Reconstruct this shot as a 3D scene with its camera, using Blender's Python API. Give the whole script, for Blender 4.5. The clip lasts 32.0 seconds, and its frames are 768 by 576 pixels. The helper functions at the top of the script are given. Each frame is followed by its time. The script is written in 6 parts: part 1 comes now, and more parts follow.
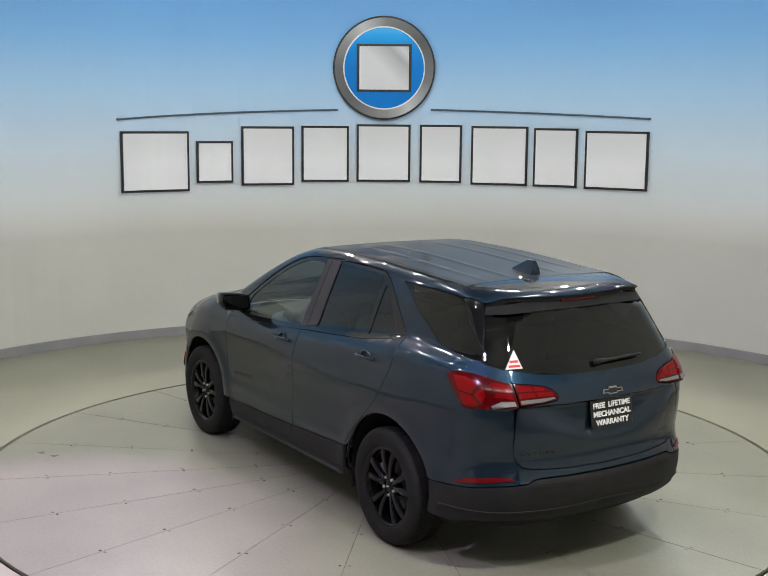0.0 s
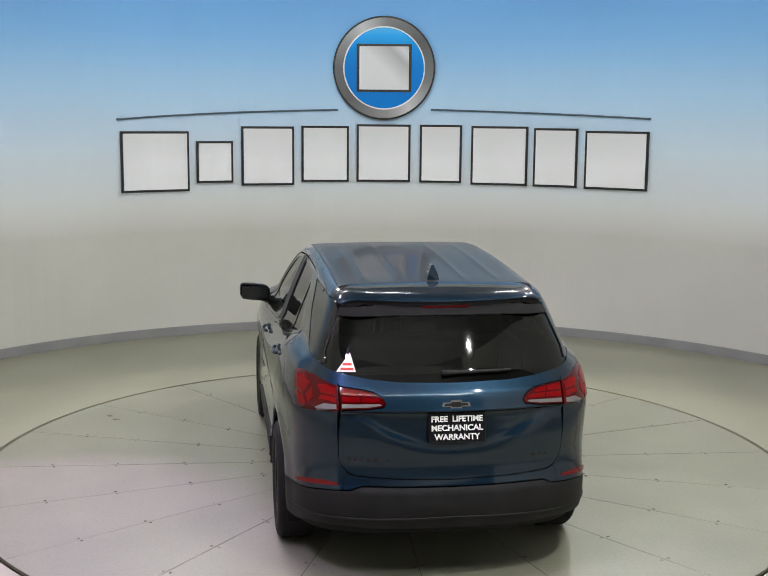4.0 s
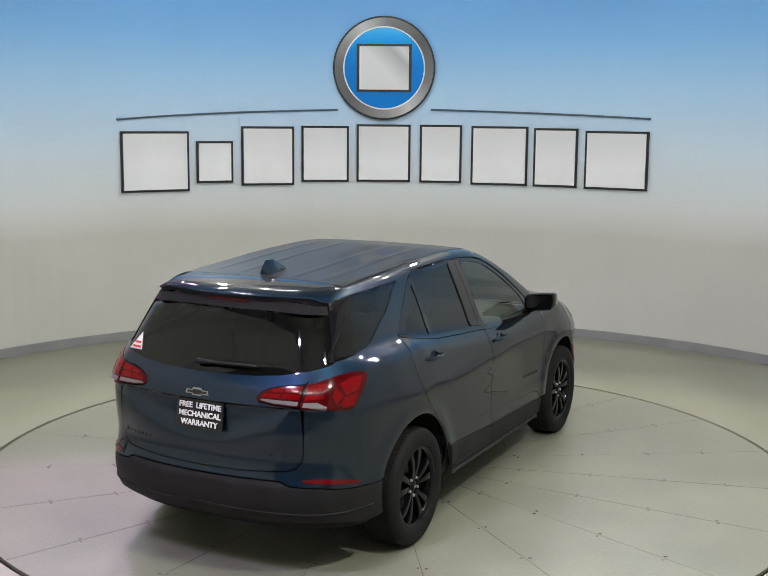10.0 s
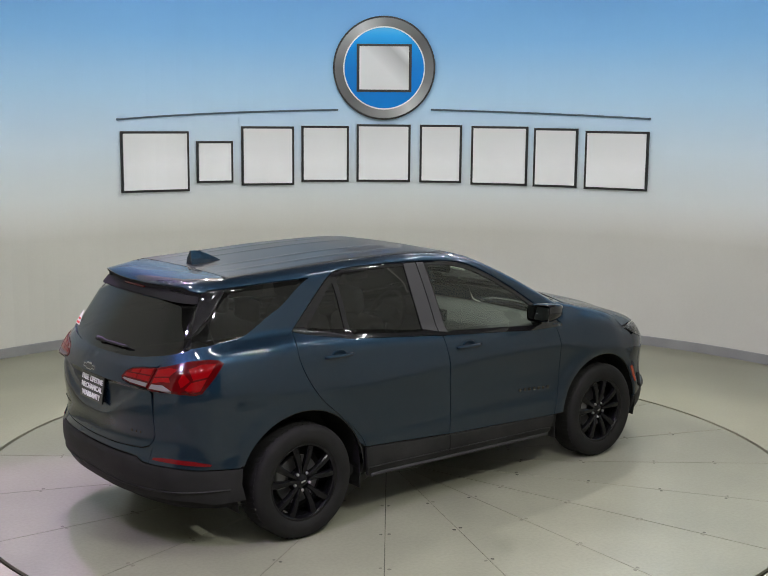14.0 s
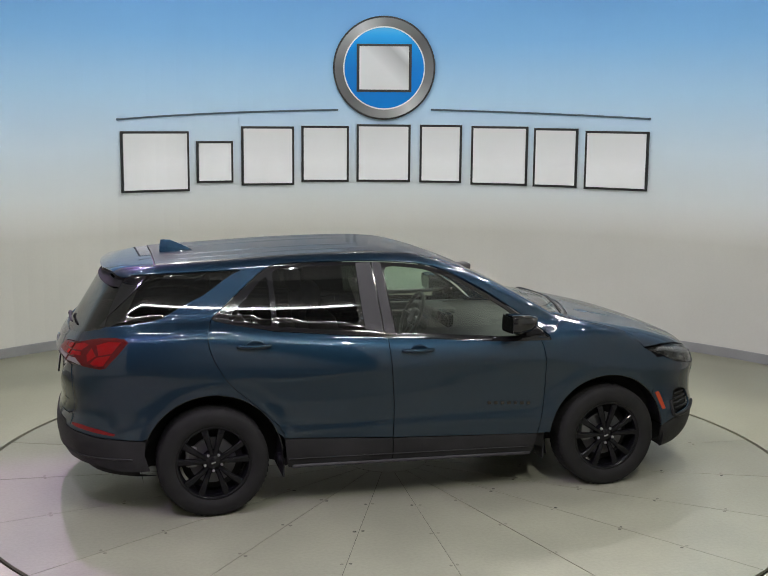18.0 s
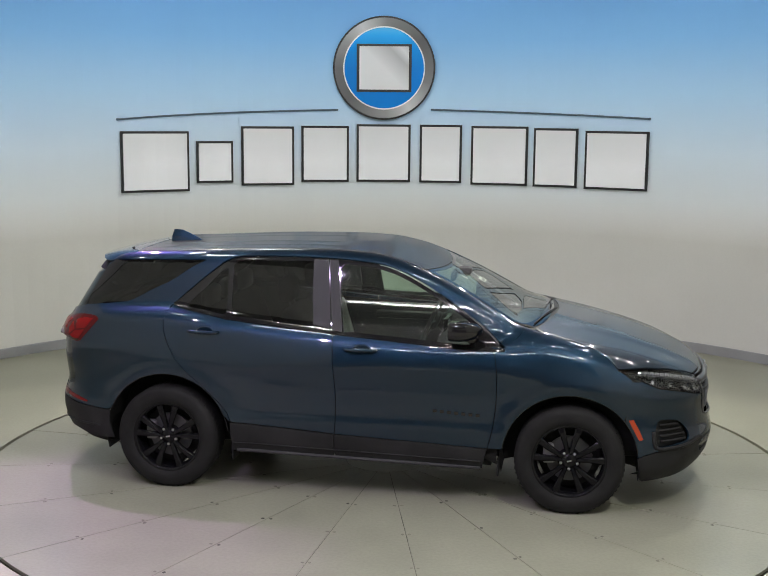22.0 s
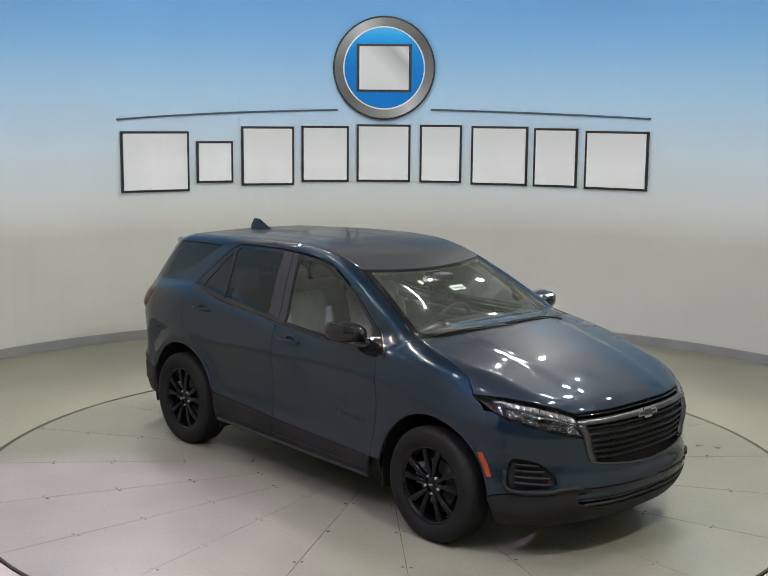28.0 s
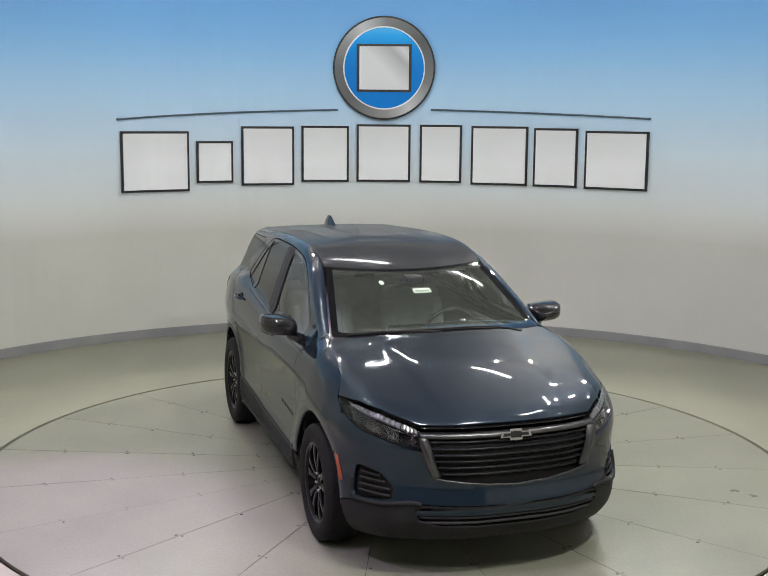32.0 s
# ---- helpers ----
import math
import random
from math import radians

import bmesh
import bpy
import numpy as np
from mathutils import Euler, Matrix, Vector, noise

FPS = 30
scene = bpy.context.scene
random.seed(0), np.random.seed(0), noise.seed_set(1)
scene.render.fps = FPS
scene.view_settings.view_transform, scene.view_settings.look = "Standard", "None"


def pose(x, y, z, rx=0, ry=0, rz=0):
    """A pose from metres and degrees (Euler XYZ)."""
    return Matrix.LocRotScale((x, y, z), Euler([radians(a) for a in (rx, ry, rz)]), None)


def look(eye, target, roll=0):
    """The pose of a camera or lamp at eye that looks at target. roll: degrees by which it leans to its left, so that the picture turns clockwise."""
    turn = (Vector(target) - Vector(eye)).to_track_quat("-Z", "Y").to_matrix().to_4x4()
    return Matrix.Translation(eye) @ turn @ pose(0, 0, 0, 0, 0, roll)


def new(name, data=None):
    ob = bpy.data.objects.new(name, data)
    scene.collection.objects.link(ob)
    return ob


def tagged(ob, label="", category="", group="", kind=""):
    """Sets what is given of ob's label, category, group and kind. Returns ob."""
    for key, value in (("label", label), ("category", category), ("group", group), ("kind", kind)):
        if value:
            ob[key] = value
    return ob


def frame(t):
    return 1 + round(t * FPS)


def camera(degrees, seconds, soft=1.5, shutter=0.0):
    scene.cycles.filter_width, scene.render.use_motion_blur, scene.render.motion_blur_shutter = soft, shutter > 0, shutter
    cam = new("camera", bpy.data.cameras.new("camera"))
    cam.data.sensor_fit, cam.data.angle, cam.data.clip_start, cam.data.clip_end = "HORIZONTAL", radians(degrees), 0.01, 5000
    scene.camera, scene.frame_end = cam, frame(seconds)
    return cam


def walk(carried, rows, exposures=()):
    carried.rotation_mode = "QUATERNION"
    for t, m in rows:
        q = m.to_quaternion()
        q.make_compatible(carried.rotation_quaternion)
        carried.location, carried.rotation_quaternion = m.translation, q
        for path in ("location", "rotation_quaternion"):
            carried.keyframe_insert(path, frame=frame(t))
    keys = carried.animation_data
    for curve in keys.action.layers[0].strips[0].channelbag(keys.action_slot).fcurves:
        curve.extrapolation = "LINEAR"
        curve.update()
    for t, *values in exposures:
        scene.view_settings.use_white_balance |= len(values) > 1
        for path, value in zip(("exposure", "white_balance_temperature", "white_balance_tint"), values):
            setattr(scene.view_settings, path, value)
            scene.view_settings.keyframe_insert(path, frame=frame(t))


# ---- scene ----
from mathutils.geometry import delaunay_2d_cdt

cam = camera(38.22, 32.0, soft=1.1)
EYE = (0.0, -8.008, 2.562)
VIEW = Matrix.Translation(EYE) @ pose(0, 0, 0, 90 - 8.958, 0, 0.209) @ pose(0, 0, 0, 0, 0, 0.491)
walk(cam, [(0.0, VIEW), (32.0, VIEW)])

# heading of the turntable, degrees anticlockwise from +x
TURN = [(0, 122.72), (3, 104.88), (6, 86.98), (9, 69.08), (12, 51.36), (15, 33.16), (18, 14.86), (21, -3.6),
        (24, -22.3), (27, -41.0), (30, -59.38), (32, -71.65)]

# ---------------------------------------------------------------- world and lights
world = bpy.data.worlds.new("world")
world.use_nodes = True
world.node_tree.nodes["Background"].inputs[0].default_value = (0.02, 0.02, 0.022, 1)
world.node_tree.nodes["Background"].inputs[1].default_value = 0.3
scene.world = world
scene.view_settings.exposure = 1.13


def spot(eye, target, power, colour, cone, blend=0.6, size=0.06):
    lamp = bpy.data.lights.new("spot_lamp", "SPOT")
    lamp.energy, lamp.color, lamp.spot_size, lamp.spot_blend, lamp.shadow_soft_size = power, colour, radians(cone), blend, size
    ob = new("spot_lamp", lamp)
    ob.matrix_world = look(eye, target)
    return ob


VIOLET = (0.76, 0.42, 1.0)
WARM, WHITE, LILAC = (1.0, 0.95, 0.87), (1.0, 0.98, 0.93), (0.74, 0.56, 1.0)
LAMPS = [  # place, aim, watts, colour, cone
    ((-2.3, 3.5, 4.5), (-0.3, -0.9, 0.0), 158, WARM, 90),
    ((2.5, 3.5, 4.5), (0.3, -0.9, 0.0), 150, WARM, 90),
    ((-2.9, 1.4, 4.5), (-2.1, -1.6, 0.0), 330, VIOLET, 38),
    ((2.9, 1.2, 4.5), (0.9, -2.3, 0.0), 80, WHITE, 54),
    ((-2.0, -4.3, 4.4), (-0.45, -1.9, 0.2), 176, LILAC, 88),
    ((2.0, -4.3, 4.4), (0.45, -1.9, 0.2), 195, WHITE, 88),
    # added unseen fill lamp: brightens the hall that the doors reflect
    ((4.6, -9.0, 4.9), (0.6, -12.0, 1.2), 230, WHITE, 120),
]
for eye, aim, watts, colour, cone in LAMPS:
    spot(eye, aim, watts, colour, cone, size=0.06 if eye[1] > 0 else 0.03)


# ---------------------------------------------------------------- materials


def material(name, colour, rough=0.5, metal=0.0, coat=0.0, emit=None, glow=0.0, spec=0.5):
    m = bpy.data.materials.new(name)
    m.use_nodes = True
    b = m.node_tree.nodes["Principled BSDF"]
    b.inputs["Base Color"].default_value = (*colour, 1)
    b.inputs["Roughness"].default_value = rough
    b.inputs["Metallic"].default_value = metal
    b.inputs["Coat Weight"].default_value = coat
    b.inputs["Coat Roughness"].default_value = 0.03
    b.inputs["Specular IOR Level"].default_value = spec
    if emit:
        b.inputs["Emission Color"].default_value = (*emit, 1)
        b.inputs["Emission Strength"].default_value = glow
    return m


def vary(m, dark, light, scale, detail=6, bump=0.0, bump_scale=60.0, rough=None, stretch=(1, 1, 1), second=None):
    """Mottling at two scales and a fine relief on a material."""
    t, b = m.node_tree, m.node_tree.nodes["Principled BSDF"]
    co = t.nodes.new("ShaderNodeTexCoord")
    mp = t.nodes.new("ShaderNodeMapping")
    mp.inputs["Scale"].default_value = stretch
    t.links.new(co.outputs["Object"], mp.inputs[0])
    n = t.nodes.new("ShaderNodeTexNoise")
    n.inputs["Scale"].default_value, n.inputs["Detail"].default_value = scale, detail
    t.links.new(mp.outputs[0], n.inputs["Vector"])
    r = t.nodes.new("ShaderNodeValToRGB")
    r.color_ramp.elements[0].position, r.color_ramp.elements[1].position = 0.3, 0.7
    r.color_ramp.elements[0].color, r.color_ramp.elements[1].color = (*dark, 1), (*light, 1)
    t.links.new(n.outputs["Fac"], r.inputs[0])
    out = r.outputs[0]
    n2 = t.nodes.new("ShaderNodeTexNoise")
    n2.inputs["Scale"].default_value, n2.inputs["Detail"].default_value = bump_scale, 5
    t.links.new(mp.outputs[0], n2.inputs["Vector"])
    mix = t.nodes.new("ShaderNodeMix")
    mix.data_type, mix.blend_type = "RGBA", "MULTIPLY"
    mix.inputs["Factor"].default_value = 0.35 if second is None else second
    t.links.new(out, mix.inputs["A"])
    r2 = t.nodes.new("ShaderNodeValToRGB")
    r2.color_ramp.elements[0].position, r2.color_ramp.elements[1].position = 0.35, 0.6
    r2.color_ramp.elements[0].color = (0.72, 0.70, 0.68, 1)
    t.links.new(n2.outputs["Fac"], r2.inputs[0])
    t.links.new(r2.outputs[0], mix.inputs["B"])
    t.links.new(mix.outputs["Result"], b.inputs["Base Color"])
    if bump:
        bp = t.nodes.new("ShaderNodeBump")
        bp.inputs["Strength"].default_value, bp.inputs["Distance"].default_value = bump, 0.002
        t.links.new(n2.outputs["Fac"], bp.inputs["Height"])
        t.links.new(bp.outputs[0], b.inputs["Normal"])
    if rough:
        mr = t.nodes.new("ShaderNodeMapRange")
        mr.inputs["To Min"].default_value, mr.inputs["To Max"].default_value = rough
        t.links.new(n.outputs["Fac"], mr.inputs[0])
        t.links.new(mr.outputs[0], b.inputs["Roughness"])
    return m


def glass(name, tint, gloss=0.02, veil=0.0):
    m = bpy.data.materials.new(name)
    m.use_nodes = True
    t = m.node_tree
    t.nodes.clear()
    out = t.nodes.new("ShaderNodeOutputMaterial")
    tr = t.nodes.new("ShaderNodeBsdfTransparent")
    tr.inputs[0].default_value = (*tint, 1)
    gl = t.nodes.new("ShaderNodeBsdfGlossy")
    gl.inputs["Roughness"].default_value = gloss
    fr = t.nodes.new("ShaderNodeFresnel")
    fr.inputs[0].default_value = 1.6
    mix = t.nodes.new("ShaderNodeMixShader")
    t.links.new(fr.outputs[0], mix.inputs[0])
    # pale diffuse share imitates the haze of a ceiling reflected in the glass
    film = t.nodes.new("ShaderNodeBsdfDiffuse")
    film.inputs[0].default_value = (0.52, 0.57, 0.48, 1)
    veiled = t.nodes.new("ShaderNodeMixShader")
    veiled.inputs[0].default_value = veil
    t.links.new(tr.outputs[0], veiled.inputs[1])
    t.links.new(film.outputs[0], veiled.inputs[2])
    t.links.new(veiled.outputs[0], mix.inputs[1])
    t.links.new(gl.outputs[0], mix.inputs[2])
    t.links.new(mix.outputs[0], out.inputs[0])
    return m


def flake_paint(name, blur, veil=0.0):
    """Metallic flakes under a clear coat, greyed where flat to imitate a grey reflection."""
    m = material(name, (0.02, 0.05, 0.08), 0.40, 0.75 * (1 - veil), 1.0 - 0.72 * veil, spec=0.5 * (1 - veil))
    t, b = m.node_tree, m.node_tree.nodes["Principled BSDF"]
    b.inputs["Coat Roughness"].default_value = blur
    b.inputs["Coat IOR"].default_value = 1.5
    b.inputs["Specular Tint"].default_value = (0.10, 0.17, 0.24, 1)
    co = t.nodes.new("ShaderNodeTexCoord")
    n = t.nodes.new("ShaderNodeTexVoronoi")
    n.inputs["Scale"].default_value = 900
    t.links.new(co.outputs["Object"], n.inputs["Vector"])
    r = t.nodes.new("ShaderNodeValToRGB")
    film = lambda c: (*(q + (0.034 - q) * veil for q in c), 1)
    r.color_ramp.elements[0].color, r.color_ramp.elements[1].color = film((0.0042, 0.0136, 0.0272)), film((0.0104, 0.0284, 0.0500))
    t.links.new(n.outputs["Color"], r.inputs[0])
    t.links.new(r.outputs[0], b.inputs["Base Color"])
    peel = t.nodes.new("ShaderNodeTexNoise")
    peel.inputs["Scale"].default_value, peel.inputs["Detail"].default_value = 26, 2
    t.links.new(co.outputs["Object"], peel.inputs["Vector"])
    bp = t.nodes.new("ShaderNodeBump")
    bp.inputs["Strength"].default_value, bp.inputs["Distance"].default_value = 0.03, 0.004
    t.links.new(peel.outputs["Fac"], bp.inputs["Height"])
    t.links.new(bp.outputs[0], b.inputs["Coat Normal"])
    return m


PAINT = flake_paint("blue_metallic_paint", 0.025)
# grey mixed in here imitates plain surroundings mirrored in bonnet and roof
HOODPAINT = flake_paint("greyed_blue_bonnet_paint", 0.03, 0.4)
ROOFPAINT = flake_paint("greyed_blue_roof_paint", 0.04, 0.9)
WALL = vary(material("wall_plaster", (0.66, 0.64, 0.58), 0.75), (0.610, 0.600, 0.550), (0.660, 0.650, 0.600), 0.7, 4, 0.05, 45, second=0.06)
FLOOR = vary(material("painted_floor", (0.4, 0.38, 0.3), 0.45), (0.252, 0.250, 0.184), (0.318, 0.314, 0.238), 1.2, 10, 0.10, 55, rough=(0.34, 0.55), second=0.3)
DECK = vary(material("turntable_panels", (0.55, 0.53, 0.47), 0.42), (0.222, 0.225, 0.173), (0.270, 0.272, 0.210), 1.7, 12, 0.3, 46, rough=(0.24, 0.36), second=0.3)
BASE = vary(material("grey_vinyl_base", (0.25, 0.25, 0.25), 0.5), (0.24, 0.24, 0.245), (0.29, 0.29, 0.29), 3, 4, 0.05, 50, second=0.1)
BLACK = material("black_gap", (0.008, 0.008, 0.008), 0.8, spec=0.2)
CLAD = vary(material("black_grained_plastic", (0.018, 0.018, 0.019), 0.6, spec=0.2), (0.011, 0.011, 0.0115), (0.018, 0.018, 0.0185), 6, 4, 0.25, 420, second=0.2)
GLOSS = material("gloss_black", (0.006, 0.006, 0.007), 0.07, 0, 0.1)
SATIN = material("satin_grey_trim", (0.034, 0.034, 0.036), 0.6, 0.0, spec=0.2)
RUBBER = vary(material("tyre_rubber", (0.010, 0.010, 0.010), 0.75, spec=0.2), (0.008, 0.008, 0.008), (0.013, 0.013, 0.0125), 9, 5, 0.3, 160, second=0.2)
RIM = material("black_alloy", (0.004, 0.004, 0.005), 0.13, 0.0, 0.0, spec=0.22)
STEEL = material("brushed_steel", (0.55, 0.55, 0.55), 0.3, 1.0)
CHROME = material("dark_chrome", (0.11, 0.11, 0.115), 0.33, 1.0)
CLEAR = glass("clear_glass", (0.66, 0.79, 0.69), veil=0.016)
SCREEN = glass("windscreen_glass", (0.66, 0.80, 0.69), veil=0.058)
PRIVACY = glass("privacy_glass", (0.05, 0.053, 0.05), veil=0.003)
RED = material("red_lens", (0.15, 0.0008, 0.002), 0.10, 0, 0.0, spec=0.2)
REFLECT = material("red_reflector", (0.11, 0.002, 0.004), 0.12, spec=0.3)
PILLAR = material("black_pillar", (0.005, 0.005, 0.006), 0.06)
DEEPRED = material("dark_red_lens", (0.055, 0.0008, 0.0014), 0.08, 0, 0.0, spec=0.3)
CLEARLENS = material("frosted_lens", (0.20, 0.20, 0.20), 0.15, 0.3, 1.0)
TAILCLEAR = material("clear_tail_lens", (0.13, 0.122, 0.118), 0.4, 0.0, 0.0, spec=0.25)
AMBER = material("amber_lens", (0.30, 0.032, 0.006), 0.25, 0, 0.4)
CEIL = material("dark_ceiling", (0.05, 0.05, 0.05), 0.9)
DARKWALL = material("dark_hall_wall", (0.50, 0.49, 0.46), 0.85)
SEAT = vary(material("grey_cloth", (0.46, 0.46, 0.45), 0.85), (0.42, 0.42, 0.41), (0.50, 0.50, 0.485), 14, 5, 0.04, 60, second=0.2)
CABIN = vary(material("dark_cabin_plastic", (0.03, 0.03, 0.03), 0.6), (0.025, 0.025, 0.026), (0.035, 0.035, 0.035), 10, 4, 0.2, 200, second=0.2)
PAPER = material("white_paper", (0.75, 0.74, 0.70), 0.6)
PRINT = material("red_print", (0.6, 0.05, 0.04), 0.6)
BULB = material("led_bulb", (0.9, 0.9, 0.9), 0.5, emit=(1.0, 0.97, 0.93), glow=420.0)
LED = material("led_strip", (0.9, 0.9, 0.9), 0.5, emit=(0.96, 0.97, 0.97), glow=215.0)

BADGE = material("badge_chrome", (0.42, 0.42, 0.42), 0.25, 1.0)
GRILLE = material("semi_gloss_black", (0.008, 0.008, 0.009), 0.32, spec=0.25)
DIRT = material("dirty_bolt", (0.10, 0.095, 0.08), 0.8)
GRIME = vary(material("seam_grime", (0.06, 0.055, 0.045), 0.9), (0.012, 0.012, 0.011), (0.19, 0.18, 0.145), 2.6, 8, 0.0, 30, second=0.5)


def by_object(m, dark, light):
    """A tone that differs from piece to piece."""
    t, b = m.node_tree, m.node_tree.nodes["Principled BSDF"]
    info, r = t.nodes.new("ShaderNodeObjectInfo"), t.nodes.new("ShaderNodeValToRGB")
    r.color_ramp.elements[0].color, r.color_ramp.elements[1].color = (*dark, 1), (*light, 1)
    t.links.new(info.outputs["Random"], r.inputs[0])
    t.links.new(r.outputs[0], b.inputs["Base Color"])


by_object(DIRT, (0.04, 0.038, 0.032), (0.25, 0.24, 0.20))
HEADGLASS = glass("headlight_lens", (0.85, 0.87, 0.88))
HEADCHROME = material("lamp_chrome", (0.45, 0.45, 0.46), 0.12, 1.0)
WHITEPAINT = material("white_paint", (0.80, 0.80, 0.78), 0.5)
MIRROR = material("mirror", (0.13, 0.135, 0.145), 0.03, 1.0)
IRON = material("dull_iron", (0.10, 0.10, 0.105), 0.5, 0.8)
ALLOY = material("grey_caliper", (0.22, 0.22, 0.22), 0.5, 0.4)
LINER = vary(material("grey_liner", (0.42, 0.42, 0.40), 0.9), (0.40, 0.40, 0.38), (0.46, 0.46, 0.435), 12, 4, 0.03, 60, second=0.2)
INK = material("sign_black", (0.012, 0.012, 0.014), 0.4)
SIGNWHITE = material("sign_white", (0.92, 0.92, 0.93), 0.4)


def print_ramp(name, kind, stops, rough, turn=0.0, size=1.0, start=0.0):
    """A printed gradient over a sign's face: along its height, or round its middle."""
    m = material(name, (0.5, 0.5, 0.5), rough, spec=0.15)
    t, b = m.node_tree, m.node_tree.nodes["Principled BSDF"]
    co, mp, gr, r = (t.nodes.new("ShaderNode" + k) for k in ("TexCoord", "Mapping", "TexGradient", "ValToRGB"))
    mp.inputs["Rotation"].default_value = (radians(90), 0, radians(turn)) if kind == "RADIAL" else (0, radians(turn), 0)
    mp.inputs["Scale"].default_value = (1 / size,) * 3
    mp.inputs["Location"].default_value = (-start / size, 0, 0)
    gr.gradient_type = kind
    t.links.new(co.outputs["Object"], mp.inputs[0])
    t.links.new(mp.outputs[0], gr.inputs[0])
    t.links.new(gr.outputs["Fac"], r.inputs[0])
    el = r.color_ramp.elements
    el[0].position, el[0].color = stops[0][0], (*stops[0][1], 1)
    el[1].position, el[1].color = stops[-1][0], (*stops[-1][1], 1)
    for p, c in stops[1:-1]:
        el.new(p).color = (*c, 1)
    t.links.new(r.outputs[0], b.inputs["Base Color"])
    return m


grey = lambda *v: [(p, (c, c, c * 1.02)) for p, c in v]
# silver sheen of ring and block, and disc gloss, are drawn in colour
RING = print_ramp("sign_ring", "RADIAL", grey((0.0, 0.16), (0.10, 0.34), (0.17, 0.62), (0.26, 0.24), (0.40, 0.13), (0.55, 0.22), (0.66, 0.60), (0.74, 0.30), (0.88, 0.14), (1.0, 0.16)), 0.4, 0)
SIGNBLUE = print_ramp("sign_blue", "LINEAR", [(0.0, (0.0, 0.22, 0.70)), (0.5, (0.0, 0.30, 0.82)), (0.8, (0.02, 0.42, 0.92)), (1.0, (0.10, 0.55, 0.95))], 0.35, 90, 0.46)
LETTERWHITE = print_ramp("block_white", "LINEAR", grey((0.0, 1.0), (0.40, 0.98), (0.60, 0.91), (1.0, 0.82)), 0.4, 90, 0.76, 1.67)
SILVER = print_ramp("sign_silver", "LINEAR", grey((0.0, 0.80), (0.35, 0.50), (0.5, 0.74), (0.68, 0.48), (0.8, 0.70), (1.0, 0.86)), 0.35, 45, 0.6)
SLATE = material("sign_slate", (0.07, 0.11, 0.16), 0.5)
SIGN_BLOCKS = [(-34.87, -26.1, 1.666, 2.343), (-25.15, -20.41, 1.756, 2.232), (-19.32, -12.45, 1.72, 2.401), (-11.49, -5.29, 1.757, 2.411),
               (-4.27, 2.77, 1.76, 2.433), (3.99, 9.48, 1.757, 2.434), (10.7, 18.08, 1.742, 2.424), (18.84, 24.53, 1.738, 2.409), (25.48, 33.61, 1.731, 2.386)]
SIGN_DISC = (3.080, 0.595)
SIGN_ARC = {-1: [(-6.71, 2.599), (-18.75, 2.562), (-28.18, 2.517), (-35.22, 2.471)], 1: [(5.37, 2.609), (16.78, 2.583), (25.59, 2.556), (33.68, 2.525)]}


def fade_wall(m):
    """The wall's paint: sky blue above, fading into plaster beige about head height."""
    t, b = m.node_tree, m.node_tree.nodes["Principled BSDF"]
    old = b.inputs["Base Color"].links[0].from_socket
    co = t.nodes.new("ShaderNodeTexCoord")
    sep = t.nodes.new("ShaderNodeSeparateXYZ")
    t.links.new(co.outputs["Object"], sep.inputs[0])
    mr = t.nodes.new("ShaderNodeMapRange")
    mr.inputs["From Min"].default_value, mr.inputs["From Max"].default_value = 0.0, 5.0
    t.links.new(sep.outputs["Z"], mr.inputs[0])
    ramp = t.nodes.new("ShaderNodeValToRGB")
    el = ramp.color_ramp.elements
    el[0].position, el[0].color = 0.24, (1, 1, 1, 0)
    el[1].position, el[1].color = 0.83, (0.66, 0.64, 0.58, 1)
    for p, c in ((0.33, (0.80, 0.86, 0.89, 0.8)), (0.43, (0.70, 0.825, 0.94, 1)), (0.56, (0.46, 0.71, 0.97, 1)), (0.68, (0.25, 0.54, 0.92, 1)), (0.79, (0.17, 0.44, 0.86, 1))):
        e = el.new(p)
        e.color = c
    t.links.new(mr.outputs[0], ramp.inputs[0])
    mix = t.nodes.new("ShaderNodeMix")
    mix.data_type = "RGBA"
    back = t.nodes.new("ShaderNodeMapRange")
    back.inputs["From Min"].default_value, back.inputs["From Max"].default_value = 0.5, 1.8
    t.links.new(sep.outputs["Y"], back.inputs[0])
    both = t.nodes.new("ShaderNodeMath")
    both.operation = "MULTIPLY"
    t.links.new(ramp.outputs["Alpha"], both.inputs[0])
    t.links.new(back.outputs[0], both.inputs[1])
    t.links.new(both.outputs[0], mix.inputs["Factor"])
    t.links.new(old, mix.inputs["A"])
    t.links.new(ramp.outputs["Color"], mix.inputs["B"])
    t.links.new(mix.outputs["Result"], b.inputs["Base Color"])


PLAIN = vary(material("grey_ceiling_paint", (0.2, 0.2, 0.19), 0.8), (0.155, 0.152, 0.145), (0.185, 0.182, 0.175), 0.7, 4, 0.05, 45, second=0.06)
fade_wall(WALL)

# ---------------------------------------------------------------- mesh helpers


def thing(name, label, category, group="", kind=""):
    return tagged(new(name), label, category, group, kind)


def mesh_object(name, bm, mat, parent=None, label="", smooth=False):
    me = bpy.data.meshes.new(name)
    bm.to_mesh(me)
    bm.free()
    me.materials.append(mat)
    if smooth:
        for p in me.polygons:
            p.use_smooth = True
    ob = new(name, me)
    if parent:
        ob.parent = parent
    if label:
        ob["label"] = label
    return ob


